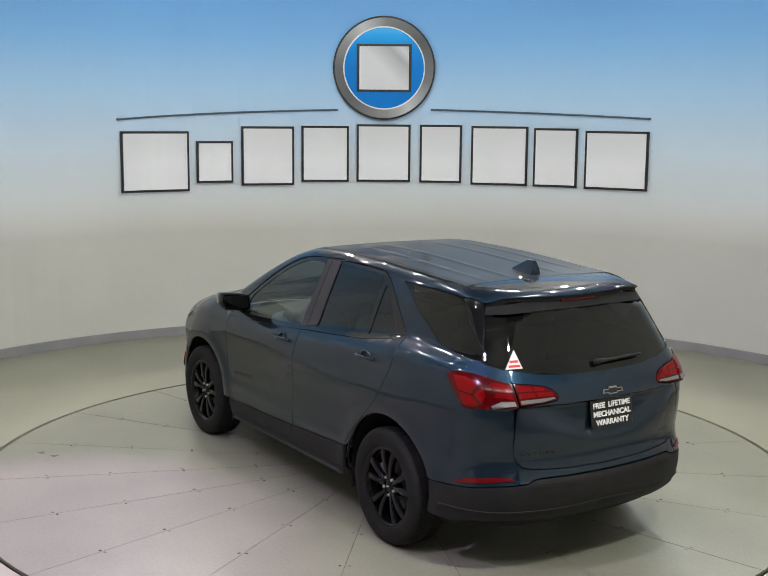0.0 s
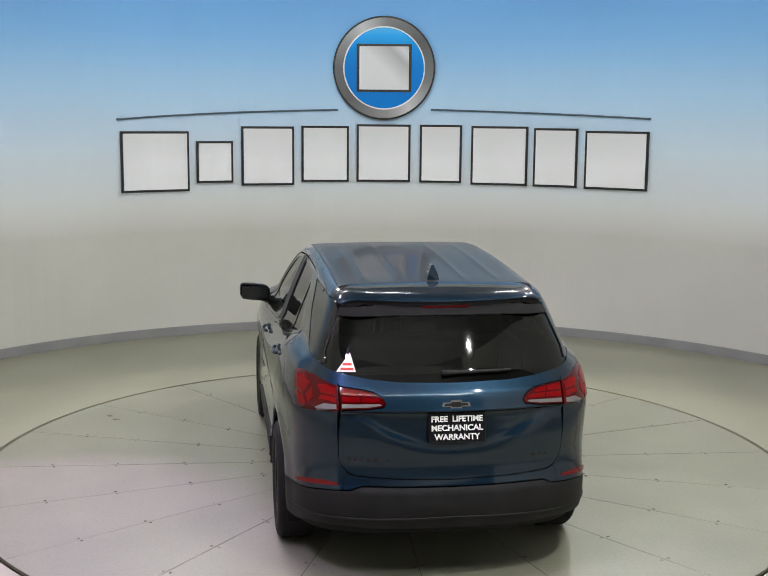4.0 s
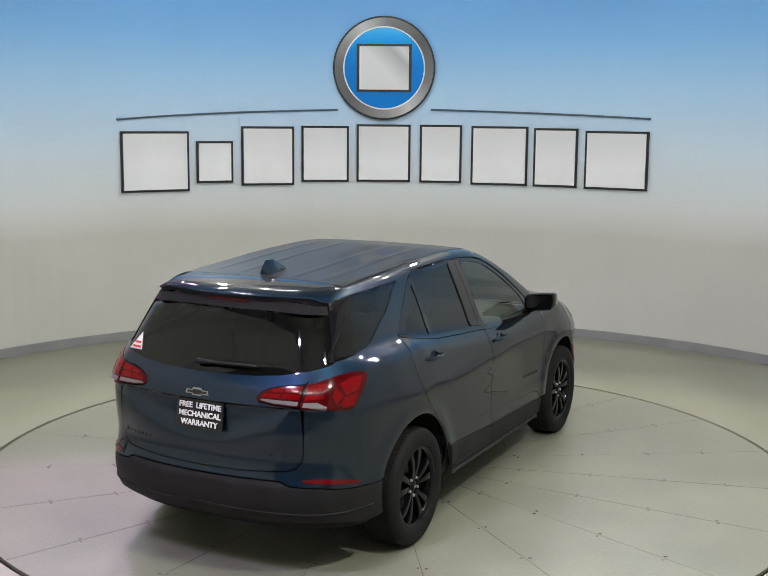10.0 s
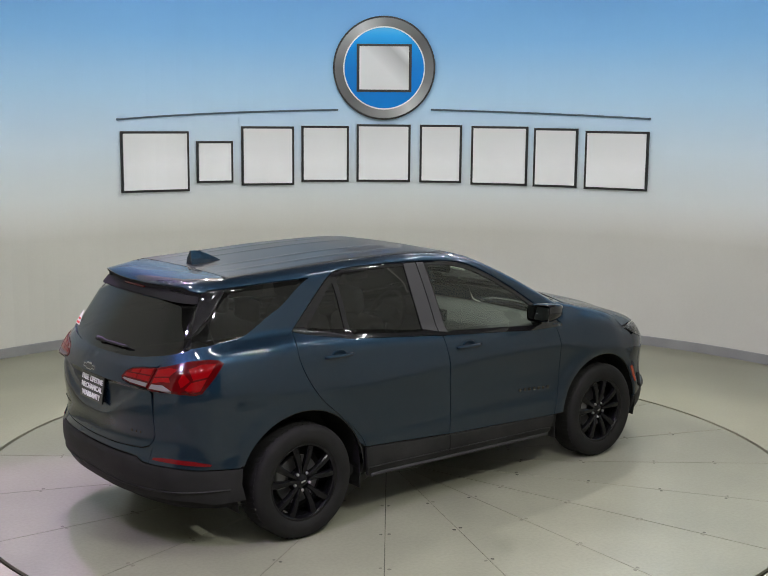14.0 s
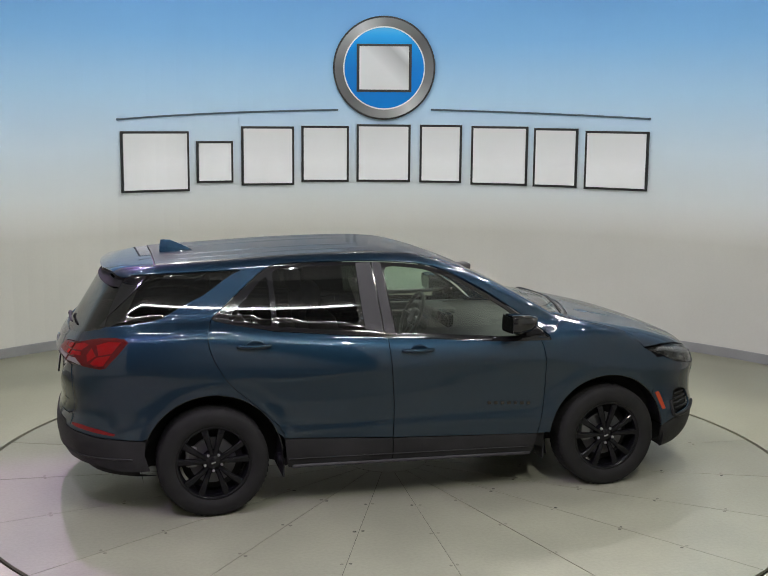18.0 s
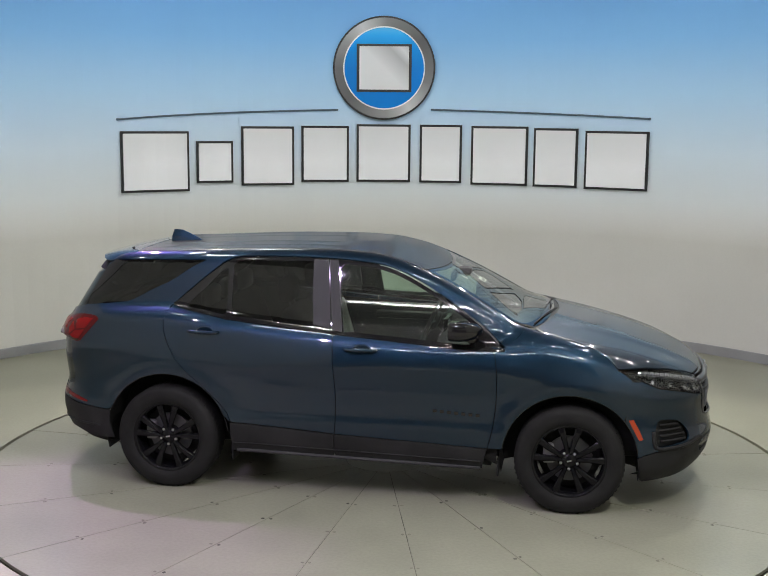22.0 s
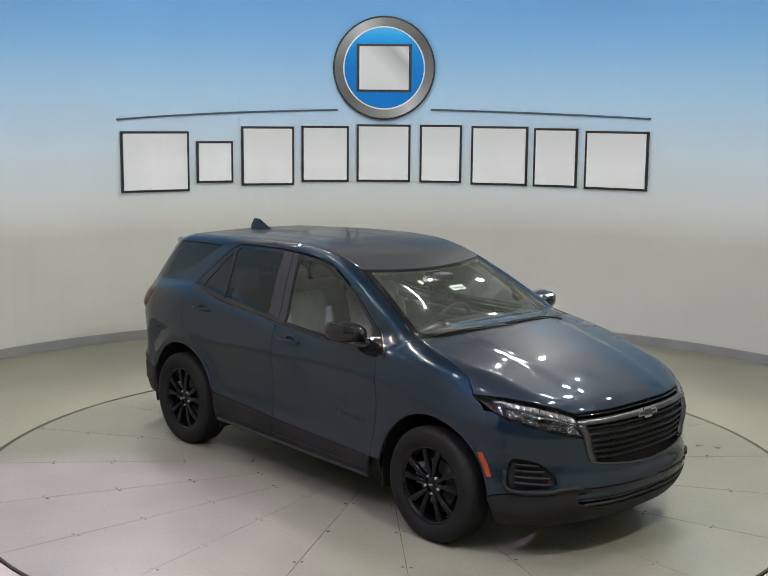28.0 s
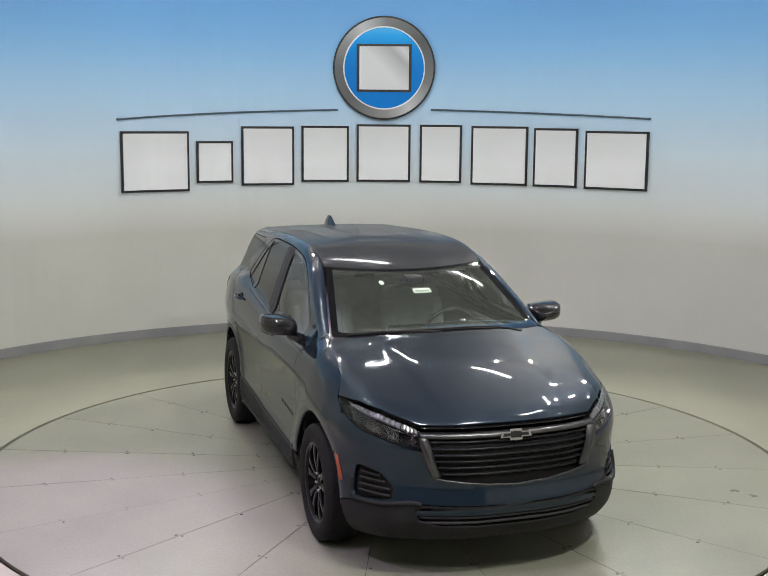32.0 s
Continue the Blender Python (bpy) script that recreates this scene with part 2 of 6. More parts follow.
def part(name, bm, mat, parent, label="", smooth=False):
    return mesh_object(name, bm, mat, parent, label, smooth)


def raw(name, verts, faces, mat, parent, label="", smooth=True, normals=None):
    me = bpy.data.meshes.new(name)
    me.from_pydata([tuple(v) for v in verts], [], faces)
    me.materials.append(mat)
    me.polygons.foreach_set("use_smooth", [smooth] * len(me.polygons))
    if normals is not None:
        me.normals_split_custom_set(normals)
    me.update()
    ob = new(name, me)
    ob.parent = parent
    if label:
        ob["label"] = label
    return ob


def box(bm, size, centre, bevel=0.0, turn=None, segs=2):
    m = Matrix.Translation(centre) @ (turn if turn else Matrix()) @ Matrix.Diagonal((*size, 1))
    r = bmesh.ops.create_cube(bm, size=1, matrix=m)
    if bevel:
        es = list({e for v in r["verts"] for e in v.link_edges})
        bmesh.ops.bevel(bm, geom=es, offset=bevel, segments=segs, profile=0.5, affect="EDGES", clamp_overlap=True)


def tube(bm, pts, r, sides=8, cap=True):
    """A round bar along points; r: one radius, or one for each point."""
    pts = [Vector(p) for p in pts]
    rs = r if hasattr(r, "__len__") else [r] * len(pts)
    rings, ref = [], None
    for i, p in enumerate(pts):
        d = (pts[min(i + 1, len(pts) - 1)] - pts[max(i - 1, 0)]).normalized()
        if ref is None:
            ref = d.orthogonal()
        ref = (ref - d * ref.dot(d)).normalized()
        b = d.cross(ref)
        rings.append([bm.verts.new(p + (ref * math.cos(a) + b * math.sin(a)) * rs[i])
                      for a in [math.tau * k / sides for k in range(sides)]])
    for a, b in zip(rings, rings[1:]):
        for k in range(sides):
            bm.faces.new((a[k], a[(k + 1) % sides], b[(k + 1) % sides], b[k]))
    if cap:
        bm.faces.new(rings[0][::-1])
        bm.faces.new(rings[-1])


def lathe(bm, profile, n=48, axis="y", start=0.0, sweep=math.tau):
    """Turns (radius, height) pairs about an axis."""
    full = abs(sweep - math.tau) < 1e-6
    rings = []
    for k in range(n if full else n + 1):
        a = start + sweep * k / n
        c, s = math.cos(a), math.sin(a)
        rings.append([bm.verts.new((r * c, h, r * s) if axis == "y" else (r * c, r * s, h)) for r, h in profile])
    for k in range(n):
        a, b = rings[k], rings[(k + 1) % len(rings)]
        for i in range(len(profile) - 1):
            bm.faces.new((a[i], a[i + 1], b[i + 1], b[i]))
    bmesh.ops.recalc_face_normals(bm, faces=bm.faces)


def prism(bm, outline, depth, m=None):
    """A flat outline in x and z, thickened along y."""
    m = m or Matrix()
    a = [bm.verts.new(m @ Vector((x, 0, z))) for x, z in outline]
    b = [bm.verts.new(m @ Vector((x, depth, z))) for x, z in outline]
    n = len(outline)
    bm.faces.new(a)
    bm.faces.new(b[::-1])
    for i in range(n):
        bm.faces.new((a[i], b[i], b[(i + 1) % n], a[(i + 1) % n]))
    bmesh.ops.recalc_face_normals(bm, faces=bm.faces)


def spline(pts, step=0.02, closed=False):
    """A smooth line through points (centripetal enough for gentle outlines)."""
    p = np.array(pts, float)
    n = len(p)
    out = []
    for i in range(n if closed else n - 1):
        if closed:
            a, b, c, d = p[(i - 1) % n], p[i], p[(i + 1) % n], p[(i + 2) % n]
        else:
            a, b, c, d = p[max(i - 1, 0)], p[i], p[i + 1], p[min(i + 2, n - 1)]
        k = max(1, int(np.linalg.norm(c - b) / step))
        for j in range(k):
            t = j / k
            out.append(0.5 * (2 * b + (c - a) * t + (2 * a - 5 * b + 4 * c - d) * t * t + (3 * b - a - 3 * c + d) * t ** 3))
    if not closed:
        out.append(p[-1])
    return [tuple(q) for q in out]


def line(pts, step=0.03):
    p = np.array(pts, float)
    out = []
    for b, c in zip(p, p[1:]):
        k = max(1, int(np.linalg.norm(c - b) / step))
        out += [tuple(b + (c - b) * j / k) for j in range(k)]
    return out + [tuple(p[-1])]

# ---------------------------------------------------------------- the hall: wall, floors, turntable

R_TABLE, R_WALL, WALL_TOP, R_HOLE = 2.952, 5.185, 4.8, 2.75
HATCH, HATCH_TOP = 23.0, 3.85


def ring_sheet(bm, r0, r1, z, n, a0=0.0, a1=math.tau):
    rows = []
    for k in range(n + 1):
        a = a0 + (a1 - a0) * k / n
        rows.append([bm.verts.new((r * math.cos(a), r * math.sin(a), z)) for r in (r0, r1)])
    for a, b in zip(rows, rows[1:]):
        bm.faces.new((a[0], a[1], b[1], b[0]))


def build_hall():
    bm = bmesh.new()
    n = 96
    inner = [(R_TABLE + 0.020, 0.0), (R_TABLE + 0.020, -0.10)]
    rows = []
    for k in range(n):
        a = math.tau * k / n
        c, s = math.cos(a), math.sin(a)
        big = 12.0 / max(abs(c), abs(s))
        rows.append([bm.verts.new(v) for v in ((inner[1][0] * c, inner[1][0] * s, -0.1), (inner[0][0] * c, inner[0][0] * s, 0),
                                               (4.2 * c, 4.2 * s, 0), (big * c, big * s, 0))])
    for k in range(n):
        a, b = rows[k], rows[(k + 1) % n]
        for i in range(3):
            bm.faces.new((a[i], a[i + 1], b[i + 1], b[i]))
    tagged(mesh_object("floor", bm, FLOOR), "beige painted concrete floor round the turntable", "floor", kind="structure")
    bm = bmesh.new()
    ring_sheet(bm, 0.0001, R_TABLE + 0.2, -0.1, 96)
    tagged(mesh_object("turntable_pit", bm, BLACK), "dark pit under the turntable", "pit", kind="structure")
    # curved wall with an opening on the camera's side
    a0, a1, n = radians(-90 + HATCH), radians(270 - HATCH), 160
    bm = bmesh.new()
    rows = []
    for k in range(n + 1):
        a = a0 + (a1 - a0) * k / n
        c, s = math.cos(a), math.sin(a)
        rows.append([bm.verts.new((r * c, r * s, z)) for r, z in ((R_WALL, 0), (R_WALL, WALL_TOP), (R_WALL + 0.15, WALL_TOP), (R_WALL + 0.15, 0))])
    for a, b in zip(rows, rows[1:]):
        for i in range(4):
            bm.faces.new((a[i], b[i], b[(i + 1) % 4], a[(i + 1) % 4]))
    bm.faces.new(rows[0])
    bm.faces.new(rows[-1][::-1])
    bmesh.ops.recalc_face_normals(bm, faces=bm.faces)
    tagged(mesh_object("wall_curved", bm, WALL, smooth=False), "curved wall of beige plaster fading to sky blue at the top", "wall", kind="structure")
    # out of view; the parapet is added so the car's doors reflect wall
    for name, z0, z1, label in (("wall_header", HATCH_TOP, WALL_TOP, "grey header wall over the booth's viewing hatch"), ("wall_sill", 0.0, 1.15, "unseen grey parapet wall added under the hatch for reflections")):
        bm = bmesh.new()
        rows = []
        for k in range(21):
            a = a1 + (math.tau - a1 + a0) * k / 20
            c, s = math.cos(a), math.sin(a)
            rows.append([bm.verts.new((r * c, r * s, z)) for r, z in ((R_WALL, z0), (R_WALL, z1), (R_WALL + 0.15, z1), (R_WALL + 0.15, z0))])
        for a, b in zip(rows, rows[1:]):
            for i in range(4):
                bm.faces.new((a[i], b[i], b[(i + 1) % 4], a[(i + 1) % 4]))
        bm.faces.new(rows[0])
        bm.faces.new(rows[-1][::-1])
        bmesh.ops.recalc_face_normals(bm, faces=bm.faces)
        tagged(mesh_object(name, bm, PLAIN), label, "wall", kind="structure")
    bm = bmesh.new()
    rows = []
    for k in range(n + 1):
        a = a0 + (a1 - a0) * k / n
        c, s = math.cos(a), math.sin(a)
        rows.append([bm.verts.new((r * c, r * s, z)) for r, z in ((R_WALL - 0.003, 0.001), (R_WALL - 0.018, 0.001), (R_WALL - 0.014, 0.096), (R_WALL - 0.010, 0.104), (R_WALL - 0.003, 0.104))])
    for a, b in zip(rows, rows[1:]):
        for i in range(4):
            bm.faces.new((a[i], b[i], b[i + 1], a[i + 1]))
    bmesh.ops.recalc_face_normals(bm, faces=bm.faces)
    tagged(mesh_object("baseboard", bm, BASE), "grey vinyl base strip along the curved wall", "baseboard", kind="structure")
    # dark hall round it
    bm = bmesh.new()
    box(bm, (24, 24, 0.1), (0, 0, 5.45))
    tagged(mesh_object("ceiling", bm, CEIL), "plain dark ceiling of the hall", "ceiling", kind="structure")
    for name, size, at in (("wall_south", (24, 0.2, 5.4), (0, -12.1, 2.7)), ("wall_north", (24, 0.2, 5.4), (0, 12.1, 2.7)),
                           ("wall_west", (0.2, 24, 5.4), (-12.1, 0, 2.7)), ("wall_east", (0.2, 24, 5.4), (12.1, 0, 2.7))):
        bm = bmesh.new()
        box(bm, size, at)
        tagged(mesh_object(name, bm, DARKWALL), "plain pale wall of the hall", "wall", kind="structure")
    # pale ceiling of the booth
    bm = bmesh.new()
    lathe(bm, [(R_WALL + 0.15, WALL_TOP + 0.002), (0.001, WALL_TOP + 0.002), (0.001, WALL_TOP + 0.12), (R_WALL + 0.15, WALL_TOP + 0.12), (R_WALL + 0.15, WALL_TOP + 0.002)], 96, "z")
    tagged(mesh_object("soffit", bm, PLAIN), "plain grey ceiling of the photo booth", "ceiling", kind="structure")
    # led strip over the opening on the camera's side
    bm = bmesh.new()
    r, e = R_WALL - 0.03, radians(HATCH - 0.6)
    arc = [(r * math.sin(a), -r * math.cos(a), HATCH_TOP + 0.03) for a in np.linspace(-e, e, 41)]
    tube(bm, arc, 0.004, 6)
    tagged(mesh_object("opening_strip", bm, LED), "glowing white strip light over the booth's viewing hatch", "strip light")
    # short led strips round the well
    for k in range(10):
        bm = bmesh.new()
        pts = [((R_HOLE - 0.03) * math.cos(a), (R_HOLE - 0.03) * math.sin(a), WALL_TOP - 0.02) for a in np.linspace(radians(36 * k + 9), radians(36 * k + 25), 9)]
        tube(bm, pts, 0.006, 6)
        tagged(mesh_object("strip_light", bm, LED), "thin glowing white strip light on the booth's ceiling", "strip light", "ceiling strip lights")


build_hall()

SEAM0, BOLT_R = 14.6, (0.98, 1.49, 2.0, 2.45)


def build_turntable():
    table = thing("turntable", "round turntable of twenty scuffed pale floor wedges", "turntable")
    bm = bmesh.new()
    lathe(bm, [(0.001, -0.06), (R_TABLE - 0.03, -0.06), (R_TABLE - 0.03, -0.004), (0.001, -0.004)], 96, "z")
    part("deck_base", bm, GRIME, table, "dark underside and gaps")
    rng = random.Random(4)
    gap = 0.0025
    for k in range(20):
        a0, a1 = radians(SEAM0 + 18 * k), radians(SEAM0 + 18 * (k + 1))
        bm = bmesh.new()
        rr = [0.30, 0.98, 1.70, 2.4, R_TABLE - 0.014]
        grid = []
        for r in rr:
            d = gap / r
            grid.append([(r, a0 + d + (a1 - a0 - 2 * d) * j / 6) for j in range(7)])
        dz = rng.uniform(-0.0012, 0.0004)
        top = [[bm.verts.new((r * math.cos(a), r * math.sin(a), dz)) for r, a in row] for row in grid]
        for u, v in zip(top, top[1:]):
            for j in range(6):
                bm.faces.new((u[j], v[j], v[j + 1], u[j + 1]))
        ext = bmesh.ops.extrude_face_region(bm, geom=bm.faces[:])
        bmesh.ops.translate(bm, verts=[e for e in ext["geom"] if isinstance(e, bmesh.types.BMVert)], vec=(0, 0, -0.02))
        bmesh.ops.recalc_face_normals(bm, faces=bm.faces)
        part("wedge_panel", bm, DECK, table)
    bm = bmesh.new()
    lathe(bm, [(0.001, 0.0), (0.296, 0.0), (0.296, -0.02)], 32, "z")
    part("hub_plate", bm, DECK, table)
    bolt = bmesh.new()
    lathe(bolt, [(0.001, 0.0012), (0.010, 0.0012), (0.012, 0.0)], 10, "z")
    me = bpy.data.meshes.new("bolt")
    bolt.to_mesh(me)
    bolt.free()
    me.materials.append(DIRT)
    for k in range(20):
        for r in BOLT_R:
            for side in (-1, 1):
                a = radians(SEAM0 + 18 * k) + side * (0.018 + rng.uniform(0, 0.012)) / r
                ob = new("bolt", me)
                ob.parent = table
                r += rng.uniform(-0.02, 0.02)
                ob.location = (r * math.cos(a), r * math.sin(a), 0.0)
                ob.scale = (rng.uniform(0.7, 1.1), rng.uniform(0.7, 1.1), 1)
    return table

# ---------------------------------------------------------------- the car's outer shape
# x forward, y to its left, z up, wheel centres at x = +-1.3625


def curve(pairs):
    """A smooth function through (x, value) pairs, monotone between them."""
    x, y = np.array(pairs, float).T
    h, d = np.diff(x), np.diff(y) / np.diff(x)
    m = np.zeros(len(x))
    for i in range(1, len(x) - 1):
        if d[i - 1] * d[i] > 0:
            w1, w2 = 2 * h[i] + h[i - 1], h[i] + 2 * h[i - 1]
            m[i] = (w1 + w2) / (w1 / d[i - 1] + w2 / d[i])
    m[0], m[-1] = d[0], d[-1]
    xs = np.linspace(x[0], x[-1], 1200)
    k = np.clip(np.searchsorted(x, xs) - 1, 0, len(h) - 1)
    t = (xs - x[k]) / h[k]
    ys = (y[k] * (1 + 2 * t) * (1 - t) ** 2 + m[k] * h[k] * t * (1 - t) ** 2 + y[k + 1] * t * t * (3 - 2 * t) + m[k + 1] * h[k] * t * t * (t - 1))
    return lambda q: np.interp(q, xs, ys)


def smax(a, b, k):
    h = np.maximum(k - np.abs(a - b), 0) / k
    return np.maximum(a, b) + h * h * k * 0.25


def smin(a, b, k):
    return -smax(-a, -b, k)


side_w = curve([(0.10, 0.74), (0.20, 0.82), (0.26, 0.866), (0.32, 0.893), (0.42, 0.901), (0.50, 0.901), (0.60, 0.895), (0.72, 0.895), (0.84, 0.9015),
                (0.90, 0.9075), (0.922, 0.9095), (0.938, 0.9095), (0.96, 0.9065), (1.02, 0.890), (1.09, 0.860), (1.14, 0.832), (1.25, 0.76)])
belt_z = curve([(-2.4, 1.20), (-2.0, 1.225), (-1.4, 1.235), (-1.0, 1.205), (-0.5, 1.16), (0.0, 1.13), (0.5, 1.115), (0.9, 1.12), (1.2, 1.12), (1.45, 1.075), (1.65, 0.99), (1.8, 0.955), (2.1, 0.91), (2.4, 0.88)])
crease_z = curve([(-2.4, 0.96), (-1.8, 0.95), (-1.3, 0.92), (-0.9, 0.895), (-0.3, 0.912), (0.25, 0.935), (0.8, 0.930), (1.15, 0.89), (1.4, 0.855), (1.65, 0.82), (2.0, 0.765), (2.4, 0.72)])
taper = curve([(-2.45, 0.20), (-2.2, 0.125), (-2.0, 0.075), (-1.8, 0.035), (-1.5, 0.006), (-1.2, 0.0), (1.2, 0.0), (1.5, 0.008), (1.7, 0.03), (1.9, 0.07), (2.1, 0.13), (2.4, 0.25)])
top_z = curve([(-2.5, 1.222), (-2.25, 1.222), (-2.0, 1.225), (-1.7, 1.232), (-1.4, 1.24), (-1.0, 1.205), (-0.5, 1.165), (0.0, 1.14), (0.5, 1.14), (0.85, 1.175), (1.0, 1.20), (1.15, 1.203), (1.3, 1.180), (1.5, 1.138),
               (1.7, 1.090), (1.9, 1.028), (2.05, 0.972), (2.17, 0.918), (2.26, 0.86), (2.4, 0.74)])
nose_x = curve([(0.10, 2.02), (0.16, 2.10), (0.22, 2.20), (0.30, 2.275), (0.38, 2.312), (0.46, 2.322), (0.56, 2.305), (0.66, 2.305), (0.76, 2.315), (0.84, 2.305), (0.92, 2.265), (1.02, 2.18), (1.2, 1.95)])
tail_x = curve([(0.10, 2.05), (0.20, 2.15), (0.30, 2.25), (0.40, 2.315), (0.50, 2.338), (0.555, 2.337), (0.60, 2.318), (0.65, 2.303), (0.70, 2.298), (0.78, 2.308), (0.86, 2.316), (0.93, 2.316), (0.985, 2.309),
                (1.05, 2.293), (1.09, 2.277), (1.14, 2.235), (1.3, 2.08)])
roof_z = curve([(-2.3, 1.42), (-2.06, 1.545), (-1.95, 1.572), (-1.73, 1.608), (-1.37, 1.628), (-0.65, 1.662), (-0.29, 1.667), (-0.03, 1.655), (0.195, 1.612), (0.40, 1.545), (0.6, 1.46), (1.0, 1.24)])


def shape(x, y, z):
    """Below zero inside the body."""
    y = np.abs(y)
    bz = belt_z(x)
    cz = crease_z(x)
    zz = np.where(z < 0.5, z, np.where(z < cz, 0.5 + (z - 0.5) * 0.438 / (cz - 0.5), 0.938 + (z - cz) * 0.192 / (bz - cz)))
    wide = side_w(zz) - taper(x)
    for cx in (-1.3625, 1.3625):
        r = np.sqrt((x - cx) ** 2 + (z - 0.352) ** 2)
        wide = wide + 0.011 * np.exp(-((r - 0.47) / 0.07) ** 2) * (z > 0.2)
    side = y - wide
    crown = np.where(x > 0.9, 0.045 * (y / 0.76) ** 2 - 0.010 / (1 + np.exp((y - (0.46 - 0.10 * (x - 1.2))) * 45)), 0.0)
    top = z - (top_z(x) - crown)
    low = np.clip((z - 0.3) / 0.3, 0, 1)
    front = x - (nose_x(z) - (0.30 + 0.05 * low) * (y / 0.8) ** 2.7)
    dent = 0.030 / (1 + np.exp(-np.clip((z - 0.80 - 0.153 * (y / 0.47) ** 2.2) / 0.018, -40, 40))) / (1 + np.exp(-np.clip((0.998 - z) / 0.020, -40, 40)))
    rear = -x - (tail_x(z) - 0.21 * (y / 0.8) ** 3 - np.where(x < 0, dent, 0.0))
    lower = smax(smax(smax(side, top, 0.10), front, 0.12), rear, 0.14)
    g_side = y - (0.805 - 0.32 * (z - 1.14) - 0.14 * (z - 1.14) * np.abs(z - 1.14) - 0.05 * ((x + 0.3) / 1.7) ** 2)
    g_roof = z - (roof_z(x) - 0.011 - 0.010 * (y / 0.57) ** 2)
    rib = np.exp(-((y - 0.19) / 0.022) ** 2) + np.exp(-((y - 0.39) / 0.022) ** 2)
    g_roof = g_roof - 0.004 * rib / (1 + np.exp(np.clip((x + 0.30) * 30, -40, 40))) / (1 + np.exp(np.clip((-1.58 - x) * 30, -40, 40)))
    g_ws = (z - (1.540 - 0.48 * (x - 0.50 + 0.30 * y * y))) * 0.9
    g_rear = (-x - (2.185 + 0.62 * (1.24 - z) - 0.21 * y * y)) * 0.9
    green = smax(smax(smax(g_side, g_rear, 0.20), g_roof, 0.08), g_ws, 0.05)
    green = np.maximum(green, (1.0 - z) * 3)
    return smin(lower, green, 0.045)


CX, CY, CR = 1.45, 0.30, 0.75


def wrap(x, y):
    """The way round the car's side, in metres, of a place (x, y): x itself along the side, on round the corners to the middle of each end."""
    y = abs(y)
    sg = 1 if x > 0 else -1
    ax = abs(x)
    if ax <= CX:
        return x
    if y < CY:
        return sg * (CX + CR * math.pi / 2 + (CY - y))
    return sg * (CX + CR * math.atan2(ax - CX, y - CY))


def rays(u, v, mode):
    if mode == "top":
        o = np.stack([u, v, np.full_like(u, 2.2)], 1)
        return o, np.tile((0.0, 0.0, -1.0), (len(u), 1)), 1.7
    sg, a = np.sign(u), np.abs(u)
    phi = np.clip((a - CX) / CR, 0, math.pi / 2)
    end = a > CX + CR * math.pi / 2
    yend = CY - (a - CX - CR * math.pi / 2)
    ox = np.where(a <= CX, u, sg * (CX + np.sin(phi) * 1.3))
    oy = np.where(a <= CX, 1.6, CY + np.cos(phi) * 1.3)
    ox, oy = np.where(end, sg * (CX + 1.3), ox), np.where(end, yend, oy)
    d = np.stack([np.where(a <= CX, 0, -sg * np.sin(phi)), np.where(a <= CX, -1.0, -np.cos(phi)), np.zeros_like(u)], 1)
    d[end] = np.stack([-sg[end], np.zeros(end.sum()), np.zeros(end.sum())], 1)
    return np.stack([ox, oy, v], 1), d, 1.6


def on_body(u, v, mode="side"):
    """Places on the body's skin for (u, v): along-and-height on the sides, x and y on the top."""
    u, v = np.atleast_1d(np.array(u, float)), np.atleast_1d(np.array(v, float))
    o, d, reach = rays(u, v, mode)
    lo, hi = np.zeros(len(u)), np.full(len(u), reach)
    found = np.zeros(len(u), bool)
    steps = np.linspace(0, reach, 90)
    best, bt = np.full(len(u), 9.0), np.zeros(len(u))
    for a, b in zip(steps, steps[1:]):
        f = shape(*(o + d * b).T)
        better = (f < best) & ~found
        best[better], bt[better] = f[better], b
        new_hit = (f <= 0) & ~found
        lo[new_hit], hi[new_hit] = a, b
        found |= new_hit
    for _ in range(22):
        mid = (lo + hi) / 2
        ins = shape(*(o + d * mid[:, None]).T) <= 0
        hi, lo = np.where(ins, mid, hi), np.where(ins, lo, mid)
    t = np.where(found, (lo + hi) / 2, bt)
    return o + d * t[:, None]


def normal_at(p, e=0.004):
    x, y, z = p.T
    g = np.stack([shape(x + e, y, z) - shape(x - e, y, z), shape(x, y + e, z) - shape(x, y - e, z), shape(x, y, z + e) - shape(x, y, z - e)], 1)
    return g / np.maximum(np.linalg.norm(g, axis=1), 1e-9)[:, None]


def inside(poly, q):
    p = np.array(poly)
    x, y = q[:, 0][:, None], q[:, 1][:, None]
    x0, y0 = p[:, 0], p[:, 1]
    x1, y1 = np.roll(x0, -1), np.roll(y0, -1)
    with np.errstate(divide="ignore", invalid="ignore"):
        hit = ((y0 > y) != (y1 > y)) & (x < (x1 - x0) * (y - y0) / (y1 - y0) + x0)
    return hit.sum(1) % 2 == 1


def tidy(poly, least=0.004):
    out = [poly[0]]
    for q in poly[1:]:
        if math.dist(q, out[-1]) > least:
            out.append(q)
    if math.dist(out[0], out[-1]) <= least:
        out.pop()
    return out


